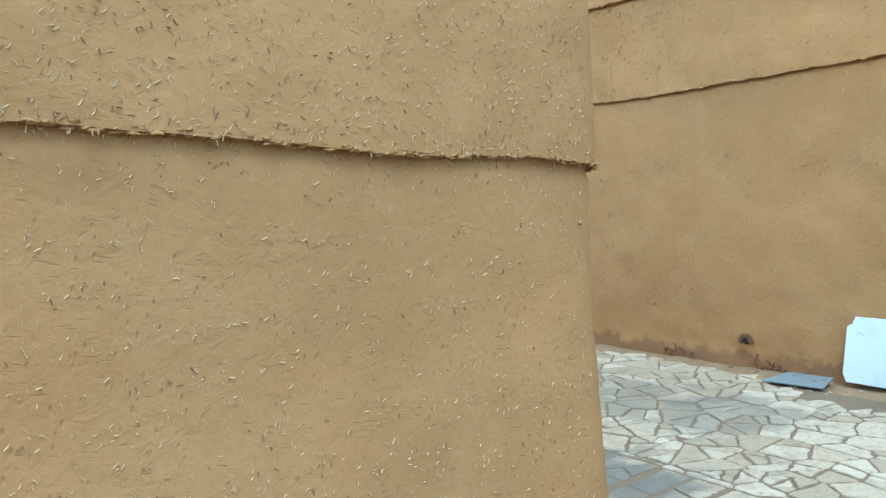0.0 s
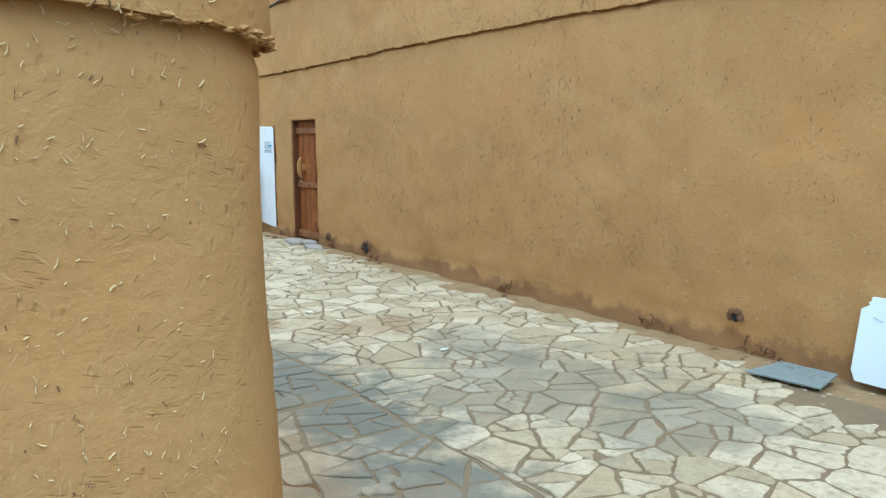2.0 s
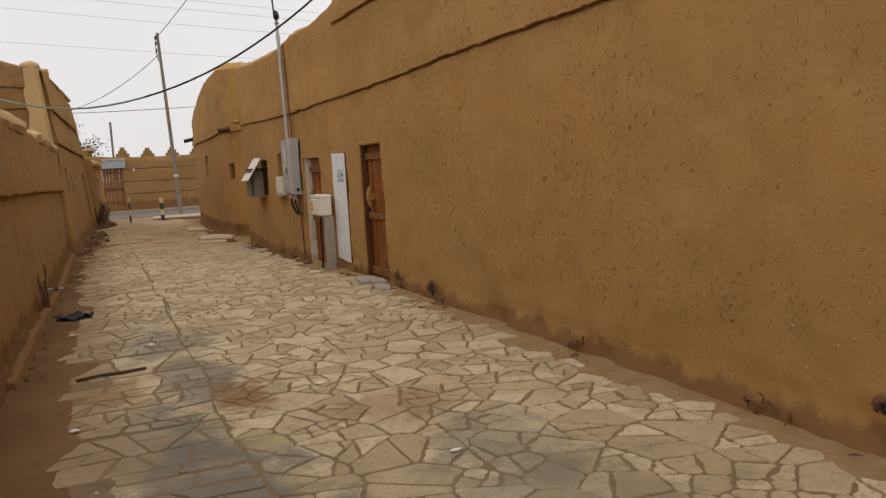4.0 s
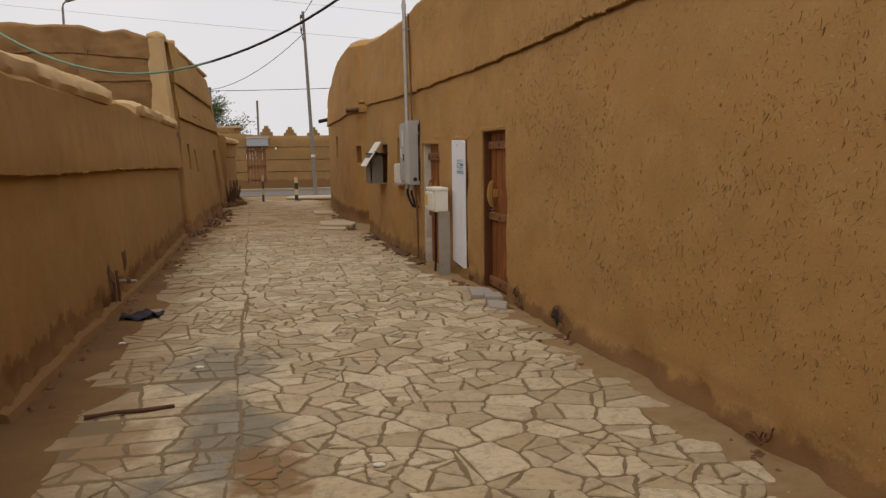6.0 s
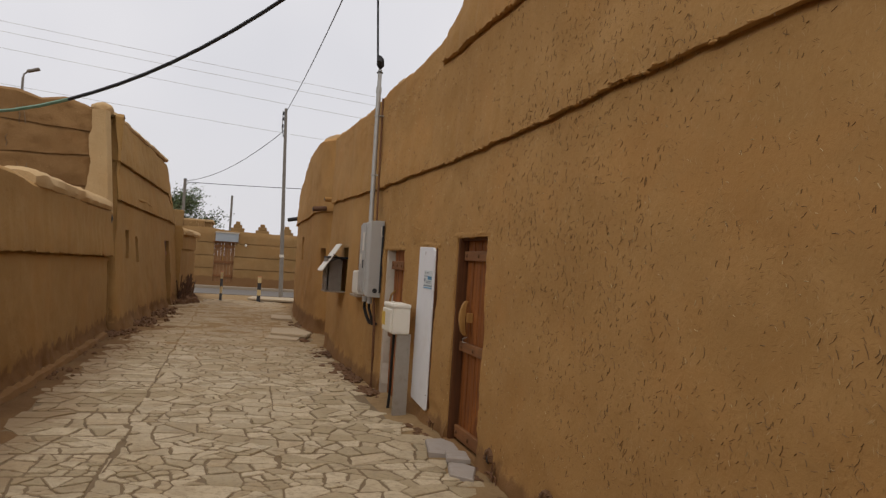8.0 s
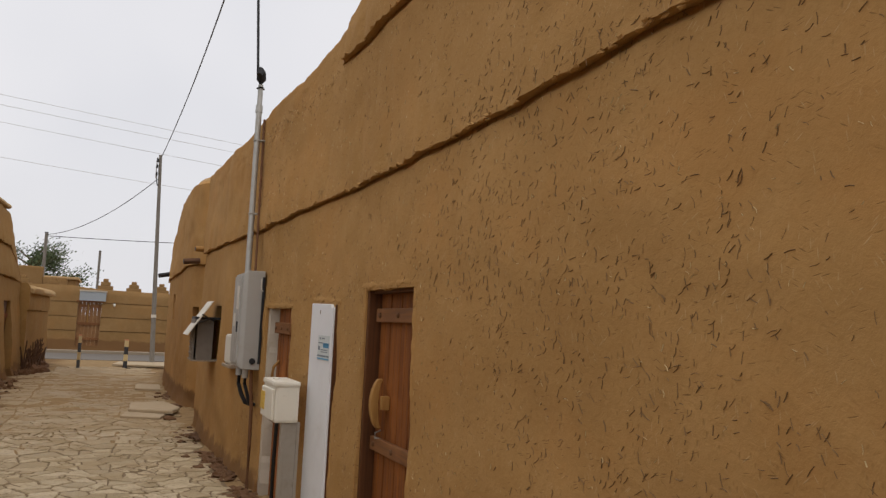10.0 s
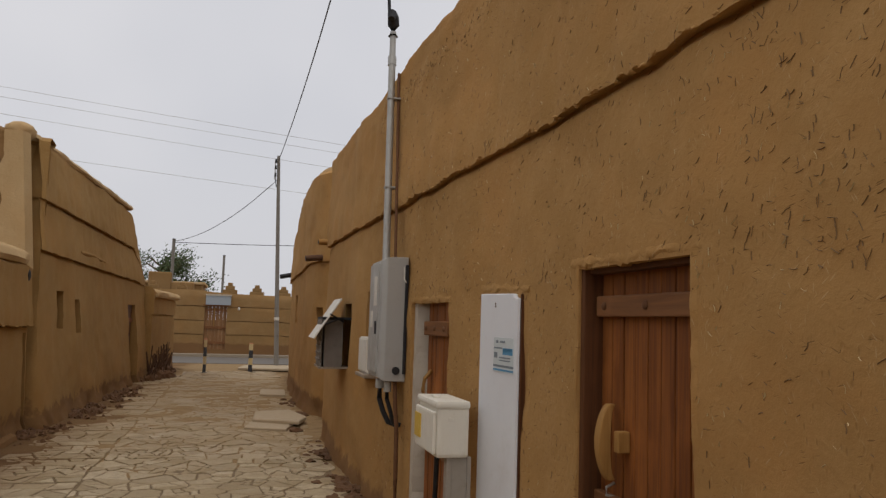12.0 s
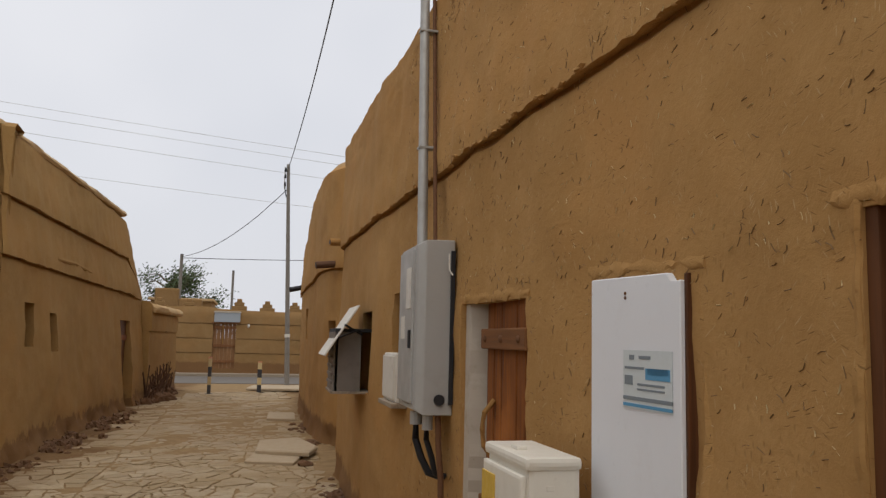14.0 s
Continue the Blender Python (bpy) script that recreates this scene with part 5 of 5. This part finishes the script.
mer = merlon(4.86, 41.2, 2.54, 0.58, 0.44, MUD_FAR)
for x in (3.0, 5.93, 7.0, 8.08, 9.15, 10.2, 1.9, 0.8, -0.3):
    copy_thing(mer, Matrix.Translation(beyond((x, 41.2, 2.5))) @ Matrix.Diagonal((1, 1, 0.92 + 0.12 * (x % 0.7), 1)))
gate = empty("gate", (4.35, 40.95, 0.28), "brown wooden double gate in the compound wall", "gate", kind="structure")
for k in range(6):
    part("plank", box((3.93 + k * 0.142, 41.06, 0.28), (4.065 + k * 0.142, 41.10, 2.0), 0.006), GATE_WOOD, gate)
for z in (0.55, 1.15, 1.85):
    part("rail", box((3.93, 41.02, z - 0.05), (4.78, 41.06, z + 0.05), 0.006), DOOR_BATTEN, gate, "paler cross rail")
part("meeting_strip", box((4.28, 41.01, 1.2), (4.32, 41.05, 1.95), 0.004), HANDLE_WOOD, gate, "pale meeting strip")
part("lintel", box((3.85, 40.96, 1.99), (4.86, 41.1, 2.06), 0.006), DOOR_BATTEN, gate)
ts = empty("transom_sheet", (4.4, 40.95, 2.06), "pale blue-grey sheet fixed over the gate", "sheet")
part("sheet", box((3.95, 40.90, 2.06), (4.92, 41.02, 2.42), 0.004), paint("pale_blue_sheet", (0.33, 0.36, 0.38), 0.4, 0, (0.25, 0.35, 0.33), 0.6, 5), ts)
part("rail", box((3.93, 40.88, 2.42), (4.95, 40.94, 2.48), 0.004), CEMENT, ts)
wl_ = empty("wall_lamp", (5.25, 40.9, 1.9), "small dark lamp on the compound wall", "wall lamp")
part("bracket", box((5.22, 40.88, 1.98), (5.27, 41.0, 2.02), 0.004), BLACK, wl_)
part("globe", lump((5.25, 40.86, 1.93), (0.05, 0.05, 0.07), 1, 0.05, 2), POST_WHITE, wl_, "pale glass globe", True)

fb = empty("far_building", (1.4, 46, 0), "low pale mud building behind the compound wall", "building")
part("wall", box((1.0, 46, 0), (3.6, 50, 3.05), 0.05), MUD_FAR, fb)
part("roof_edge", box((0.9, 45.9, 3.03), (3.7, 50.1, 3.15), 0.03), COPING, fb)
fb2 = empty("stepped_gable", (3.3, 41.6, 2.5), "pale stepped gable top beside the gate", "gable")
part("wall", box((1.6, 42.0, 0), (2.5, 42.4, 3.35), 0.05), MUD_FAR, fb2)
part("step", box((2.5, 42.0, 0), (3.4, 42.4, 2.95), 0.05), MUD_FAR, fb2)


# trees behind the compound wall
def leaf_mat():
    m = Nodes("dusty_green_leaf", 0.7, 0, 0.3)
    col = m.mix(m.ramp(m.island(), 0, 1), (0.045, 0.075, 0.03), (0.11, 0.15, 0.07))
    m.color(m.mix(m.ramp(m.noise(0.9, 3), 0.45, 0.7, 0, 0.5), col, (0.14, 0.15, 0.09)))
    return m.mat


LEAF = leaf_mat()
BARK = wood("tree_bark", (0.09, 0.06, 0.04), (0.17, 0.12, 0.08), "z", 0.95)


def tree(at, h, spread, seed, label, leaves=4800):
    t = empty("tree", at, label, "tree")
    rnd = random.Random(seed)
    bm = bmesh.new()
    base = Vector(at)
    tube([base, base + Vector((0.1, 0, h * 0.25)), base + Vector((0.05, 0.1, h * 0.5)), base + Vector((0.2, 0, h * 0.8))], [0.16, 0.13, 0.10, 0.05], 8, bm)
    tips = []
    for k in range(22):
        z = h * rnd.uniform(0.35, 0.8)
        a = rnd.uniform(0, 6.28)
        p = base + Vector((0.1, 0, z))
        L = spread * rnd.uniform(0.5, 1.0)
        q = p + Vector((math.cos(a) * L, math.sin(a) * L, rnd.uniform(0.1, 0.9)))
        mid_ = p.lerp(q, 0.5) + Vector((0, 0, 0.25))
        tube([p, mid_, q], [0.05, 0.03, 0.012], 5, bm)
        tips += [mid_, q, p.lerp(q, 0.8)]
    part("trunk", bm, BARK, t)
    bm = bmesh.new()
    for k in range(leaves):
        c = rnd.choice(tips) + Vector((rnd.gauss(0, 0.28), rnd.gauss(0, 0.28), rnd.gauss(0.05, 0.2)))
        n_ = Vector((rnd.gauss(0, 1), rnd.gauss(0, 1), rnd.gauss(0.5, 1))).normalized()
        u = n_.orthogonal().normalized() * rnd.uniform(0.05, 0.10)
        v = n_.cross(u).normalized() * rnd.uniform(0.02, 0.045)
        bm.faces.new([bm.verts.new(c + d) for d in (-u, v, u, -v)])
    part("crown", bm, LEAF, t, "dusty sparse green foliage")
    return t


tree((1.2, 50, 0), 5.2, 1.5, 3, "dusty green tree with a sparse crown behind the wall")
tree((2.6, 51, 0), 3.6, 1.4, 4, "low feathery green tree behind the wall", 3000)

# plank door in the low wall by the street end
door_3 = empty("door_3", (2.95, 28.1, 0), "dark plank door set deep in the house wall", "door", kind="structure")
for k in range(4):
    part("plank", box((2.86, 27.6 + 0.27 * k, 0.0), (2.90, 27.862 + 0.27 * k, 1.82), 0.005), DOOR_FRAME, door_3)
part("batten", box((2.90, 27.62, 1.4), (2.93, 28.66, 1.5), 0.005), DOOR_WOOD, door_3)


# crumbled lips of the drip ledges
def lip_crumbs(wall, keep, count, size, mat, seed, label):
    rnd = random.Random(seed)
    spots = [l for l in LIPS[wall] if keep(l[0])]
    bm = bmesh.new()
    for k in range(count):
        p, n, s_ = rnd.choice(spots)
        side = Vector((-n.y, n.x, 0))
        r = rnd.uniform(*size)
        if noise.noise((p.x * 3, p.y * 3, seed)) < -0.25 and rnd.random() < 0.7:
            continue
        c = p + side * rnd.uniform(-0.035, 0.035) + n * rnd.uniform(-0.014, 0.002) + Vector((0, 0, rnd.uniform(-0.006, 0.012)))
        lump(c, (r * (1 + abs(side.x)), r * (1 + abs(side.y)), r * 0.7), seed + k, 0.7, 1, bm)
    return tagged(part("ledge_crumbs", bm, mat), label, "plaster", kind="stuff")


lip_crumbs("wall_west", lambda p: p.y < 2.2 and p.x > -0.5, 420, (0.003, 0.009), MUD_WEST, 31, "crumbled lip of the plaster ledge round the corner")
lip_crumbs("wall_west", lambda p: p.y > 7, 260, (0.008, 0.02), MUD_WEST, 32, "crumbled lip of the garden wall ledge")
lip_crumbs("wall_east", lambda p: 1 < p.y < 19, 900, (0.005, 0.016), MUD, 33, "crumbled lip of the house wall ledges")

# plaster fillet along the foot of the garden wall
fillet = knots([(4.0, 2.50), (7.5, 2.50), (10.5, 2.53), (13, 2.61), (15.5, 2.65), (20.3, 2.68)])
bm = tube([(fillet(y) + 0.03 * noise.noise((y * 1.5, 0, 0)), y, 0.02 + 0.03 * noise.noise((y * 2.3, 3, 0))) for y in np.linspace(8.2, 19.6, 120)], 0.075, 8, None, 0.3)
tagged(part("plaster_fillet", bm, MUD_WEST, None, "", True), "broken plaster fillet along the foot of the garden wall", "plaster", kind="structure")

# pale rendered quoin at the end of the west house
bm = bmesh.new()
prev = None
for z in np.linspace(2.15, 4.0, 28):
    edge = 2.70 - 0.09 * z
    a = 2.10 + 0.05 * noise.noise((z * 2.2, 0, 4)) + 0.03 * noise.noise((z * 7, 0, 4))
    ring = [bm.verts.new(c) for c in ((a, 20.5, z), (a + 0.02, 20.34, z), (edge, 20.34, z), (edge + 0.06, 20.5, z))]
    if prev:
        for k in range(4):
            bm.faces.new((prev[k], prev[(k + 1) % 4], ring[(k + 1) % 4], ring[k]))
    else:
        bm.faces.new(ring)
    prev = ring
bm.faces.new(prev)
tagged(part("quoin_render", bm, COPING, None, "", True), "pale rendered strip at the corner of the west house", "plaster", kind="structure")


# pale rims along the parapet tops
def rim(points, r, label):
    return tagged(part("parapet_rim", tube(points, r, 8, None, 0.25), COPING, None, "", True), label, "parapet", kind="structure")


east_h, tower_h = knots(east_top), knots([(0, 4.0), (0.9, 4.12), (2.0, 4.14), (3.7, 4.0), (5.7, 3.75), (7.2, 3.35), (9.4, 3.2)])
east_x = knots([(12.3, 6.66), (13.2, 6.63), (14.6, 6.52), (17, 6.42), (19.35, 6.38)])
rim([(east_x(y) + 0.13, y, east_h(y + 7) - 0.015) for y in np.linspace(12.9, 19.4, 60)], 0.07, "pale rim of the long house parapet")
walk_pts, run = [], 0.0
for a, b in zip(tower_line, tower_line[1:]):
    L = math.dist(a, b)
    for t in np.linspace(0, 1, max(2, int(L / 0.15)), endpoint=False):
        d = ((b[0] - a[0]) / L, (b[1] - a[1]) / L)
        walk_pts.append((a[0] + (b[0] - a[0]) * t + d[1] * 0.16, a[1] + (b[1] - a[1]) * t - d[0] * 0.16, tower_h(run + L * t) - 0.02))
    run += L
rim(walk_pts, 0.09, "pale rim of the tower parapet")


# ---- straw in the plaster ----
def straws(name, wall, keep, count, length, mat, seed, label, lift=0.0015):
    """Loose straw ends pressed into a wall face; dark ones also mimic shaded dents."""
    rnd = random.Random(seed)
    me = wall.data
    faces = [p for p in me.polygons if keep(p.center) and p.normal.dot(Vector((-0.7, -0.7, 0)) if keep(p.center) == 1 else Vector((1, 0, 0))) > 0.5]
    verts, polys = [], []
    for k in range(count):
        p = rnd.choice(faces)
        c, n = p.center, p.normal
        side = Vector((0, 0, 1)).cross(n).normalized()
        c = c + side * rnd.uniform(-0.03, 0.03) + Vector((0, 0, rnd.uniform(-0.03, 0.03)))
        a = rnd.gauss(1.2, 0.9)
        d = side * math.cos(a) + n.cross(side) * math.sin(a)
        e = n.cross(d)
        L, w = rnd.uniform(*length) / 2, rnd.uniform(0.0008, 0.0019)
        bend = e * rnd.uniform(-0.25, 0.25) * L
        b = len(verts)
        for s, q in ((-1, Vector()), (0, bend), (1, Vector())):
            o = c + d * (L * s) + q + n * lift
            t = n * rnd.uniform(0, 0.003) if s else Vector()
            verts += [o + e * w + t, o - e * w + t, o + n * w * 1.6 + t]
        for r in (0, 3):
            polys += [(b + r, b + r + 1, b + r + 4, b + r + 3), (b + r + 1, b + r + 2, b + r + 5, b + r + 4), (b + r + 2, b + r, b + r + 3, b + r + 5)]
    m = bpy.data.meshes.new(name)
    m.from_pydata([tuple(v) for v in verts], [], polys)
    m.materials.append(mat)
    return tagged(new(name, m), label, "straw", kind="stuff")


near = lambda c: 1 if (c.y < 2.3 and -0.4 < c.x < 2.4 and 0.3 < c.z < 2.4) else 0
far_part = lambda c: 1 if (2.5 < c.y < 16 and c.x < 6.75 and 0.25 < c.z < 3.6) else 0
coarse = lambda c: 1 if (4.5 < c.y < 10.9 and c.x < 6.75 and 0.5 < c.z < 3.8 and noise.noise((c.y * 0.7, c.z * 0.7, 2)) > -0.2) else 0
straws("straw_ends", west, near, 3400, (0.004, 0.018), STRAW, 1, "pale chopped straw ends in the corner plaster")
straws("straw_ends", west, near, 900, (0.004, 0.018), STRAW_AND_DENT_DARK, 2, "dark chopped straw ends in the corner plaster", 0.0006)
straws("straw_ends", east, far_part, 1700, (0.008, 0.026), STRAW, 3, "pale chopped straw ends in the house plaster")
# dark slivers on the house wall stand in for the shade of small dents
straws("straw_ends", east, far_part, 4200, (0.010, 0.034), STRAW_AND_DENT_DARK, 4, "dark straw slivers standing in for shaded dents in the house plaster", 0.0006)

straws("straw_ends", east, coarse, 3600, (0.012, 0.042), STRAW_AND_DENT_DARK, 5, "dark straw slivers standing in for shaded dents in the coarser plaster", 0.0008)


# ---- paving, last ----
MORTAR = paint("sanded_joint_mortar", (0.18, 0.125, 0.067), 0.95, 0, (0.09, 0.06, 0.033), 0.7, 2.2)


def clip(poly, a, b):
    """The part of a polygon nearer to a than to b."""
    m, n = (a + b) / 2, b - a
    out = []
    for p, q in zip(poly, poly[1:] + poly[:1]):
        dp, dq = (p - m).dot(n), (q - m).dot(n)
        if dp <= 0:
            out.append(p)
        if (dp < 0) != (dq < 0) and abs(dp - dq) > 1e-9:
            out.append(p.lerp(q, dp / (dp - dq)))
    return out


def inset(poly, d):
    """A convex polygon drawn in by d on every side."""
    c = sum(poly, Vector((0, 0))) / len(poly)
    out = poly
    for p, q in zip(poly, poly[1:] + poly[:1]):
        e = q - p
        if e.length < 1e-5:
            continue
        n = Vector((e.y, -e.x)).normalized()
        if (c - p).dot(n) > 0:
            n = -n
        m = p - n * d
        res = []
        for u, v in zip(out, out[1:] + out[:1]):
            du, dv = (u - m).dot(n), (v - m).dot(n)
            if du <= 0:
                res.append(u)
            if (du < 0) != (dv < 0) and abs(du - dv) > 1e-9:
                res.append(u.lerp(v, du / (du - dv)))
        out = res
        if len(out) < 3:
            return []
    return out


def cut(poly, p, d):
    """A convex polygon in two, along the line through p with direction d."""
    n = Vector((-d.y, d.x))
    return [side for side in (clip(poly, p - n, p + n), clip(poly, p + n, p - n)) if len(side) > 2]


def area(poly):
    return abs(sum(a.x * b.y - b.x * a.y for a, b in zip(poly, poly[1:] + poly[:1]))) / 2


def split(poly, rnd, goal, out, depth=0):
    """Breaks a block into irregular stones."""
    if area(poly) < goal or depth > 6:
        out.append(poly)
        return
    c = sum(poly, Vector((0, 0))) / len(poly)
    xx, yy, xy = (sum(f(p - c) for p in poly) for f in (lambda q: q.x * q.x, lambda q: q.y * q.y, lambda q: q.x * q.y))
    lean = 0.5 * math.atan2(2 * xy, xx - yy)
    long_ = Vector((math.cos(lean), math.sin(lean)))
    across = Vector((-long_.y, long_.x))
    turn = rnd.gauss(0, 0.3)
    d = across * math.cos(turn) + long_ * math.sin(turn)
    p = c + long_ * rnd.uniform(-0.22, 0.22) * math.sqrt(area(poly))
    for side in cut(poly, p, d):
        split(side, rnd, goal * rnd.uniform(0.7, 1.4), out, depth + 1)


rnd = random.Random(21)
seam = lambda yy: 3.9 + 0.10 * noise.noise((yy * 0.7, 4.2, 3)) + 0.03 * noise.noise((yy * 3.1, 1.2, 3))
stones = []
# west strip: short courses broken across
y = -3.0
while y < 31.0:
    dy = rnd.choice((0.16, 0.22, 0.3, 0.42, 0.6))
    k0, k1 = rnd.uniform(-0.04, 0.04), rnd.uniform(-0.04, 0.04)
    x0 = 2.62 if y > 1.7 else -0.6
    split([Vector((x0, y + k0)), Vector((seam(y) - 0.004, y + k1)), Vector((seam(y + dy) - 0.004, y + dy + k1 - 0.012)), Vector((x0, y + dy + k0 - 0.012))], rnd, rnd.choice((0.03, 0.045, 0.07, 0.11)), stones)
    y += dy
# the rest: irregular stones fitted together
seeds = []
y = -3.2
while y < 31.5:
    x = 3.75
    while x < 6.9:
        if rnd.random() > 0.16:
            seeds.append(Vector((x + rnd.uniform(-0.13, 0.13), y + rnd.uniform(-0.10, 0.10))))
        x += rnd.uniform(0.19, 0.40)
    y += rnd.uniform(0.17, 0.28)
for s in seeds:
    near_ = sorted((o for o in seeds if o is not s and abs(o.x - s.x) < 1.1 and abs(o.y - s.y) < 1.1), key=lambda o: (o - s).length)[:16]
    poly = [s + Vector(c) for c in ((-1, -1), (1, -1), (1, 1), (-1, 1))]
    for o in near_:
        poly = clip(poly, s, o)
        if len(poly) < 3:
            break
    if len(poly) > 2:
        e = seam(s.y)
        poly = clip(poly, Vector((e + 0.5, s.y)), Vector((e - 0.5, s.y)))
    if len(poly) > 2:
        for piece in cut(poly, Vector((4.86 + 0.025 * s.y, s.y)), Vector((0.025, 1.0))) if s.y > 4 and rnd.random() < 0.5 else [poly]:
            split(piece, rnd, rnd.choice((0.025, 0.04, 0.06, 0.09, 0.2)), stones)
pavement = empty("pavement", (4.5, 10, 0), "crazy paving of pale irregular flagstones in the alley", "pavement", kind="structure")
bm = bmesh.new()
rows = []
for y in np.linspace(1.9, 17.5, 100):
    wob = 0.12 * noise.noise((y * 0.9, 7, 0))
    rows.append([bm.verts.new((x + wob * (0.6 if x < 4 else 0.3), y, 0.0065 + 0.0025 * noise.noise((x * 2.3, y * 2.3, 4)))) for x in np.linspace(2.95, 6.30, 26)])
for u, v in zip(rows, rows[1:]):
    for k in range(25):
        bm.faces.new((u[k], u[k + 1], v[k + 1], v[k]))
part("bedding", bm, MORTAR, pavement, "brown sanded joints between the stones", True)
joined_v, joined_f = [], []
made = 0
for poly in stones:
    if sum(a.x * b.y - b.x * a.y for a, b in zip(poly, poly[1:] + poly[:1])) < 0:
        poly = poly[::-1]
    poly = inset(poly, rnd.choice((0.002, 0.004, 0.006, 0.009)))
    if len(poly) < 3 or area(poly) < 0.004:
        continue
    s = sum(poly, Vector((0, 0))) / len(poly)
    edge_l = 2.93 + 0.22 * noise.noise((s.y * 0.6, 2, 0)) if s.y > 2.2 else -0.4
    edge_r = 6.46 + 0.08 * noise.noise((s.y * 0.9, 5, 0)) - (0.2 if s.y > 13 else 0) - 0.45 * step(3.9, 3.0, s.y)
    if not edge_l < s.x < edge_r:
        continue
    poly = [Vector((min(max(p.x, edge_l - 0.16), edge_r + 0.14), p.y)) for p in poly]
    # chipped, uneven outline
    ring = []
    for p, q in zip(poly, poly[1:] + poly[:1]):
        if (q - p).length < 0.02:
            ring.append(p)
            continue
        ring.append(p.lerp(q, min(0.25, 0.022 / (q - p).length)))
        if (q - p).length > 0.12:
            e = (q - p).normalized()
            ring.append(p.lerp(q, rnd.uniform(0.4, 0.6)) + Vector((-e.y, e.x)) * rnd.uniform(0.0, 0.016))
        ring.append(q.lerp(p, min(0.25, 0.022 / (q - p).length)))
    n = len(ring)
    c = sum(ring, Vector((0, 0))) / n
    top = 0.013 + rnd.uniform(-0.004, 0.005)
    tx, ty = rnd.uniform(-0.015, 0.015), rnd.uniform(-0.015, 0.015)
    zt = lambda p: top + tx * (p.x - c.x) + ty * (p.y - c.y)
    small = [c + (p - c) * max(0.5, 1 - 0.006 / max(0.03, (p - c).length)) for p in ring]
    vs = [(p.x, p.y, -0.02) for p in ring] + [(p.x, p.y, zt(p) - 0.005) for p in ring] + [(p.x, p.y, zt(p)) for p in small]
    fs = [tuple(range(2 * n, 3 * n))]
    for k in range(n):
        j = (k + 1) % n
        fs += [(k, j, n + j, n + k), (n + k, n + j, 2 * n + j, 2 * n + k)]
    if made < 300 and 3.0 < s.y < 7.6 and s.x > 2.4:
        me = bpy.data.meshes.new("flagstone")
        me.from_pydata(vs, [], fs)
        me.materials.append(FLAG)
        ob = new("flagstone", me)
        ob.parent = pavement
        ob.matrix_parent_inverse = pavement.matrix_world.inverted()
        made += 1
    else:
        b = len(joined_v)
        joined_v += [tuple(beyond(v)) for v in vs]
        joined_f += [tuple(i + b for i in f) for f in fs]
me = bpy.data.meshes.new("far_flagstones")
me.from_pydata(joined_v, [], joined_f)
me.materials.append(FLAG_JOINED)
ob = new("far_flagstones", me)
ob.parent = pavement
ob.matrix_parent_inverse = pavement.matrix_world.inverted()
tagged(ob, "dusty flagstones further along the alley", kind="stuff")
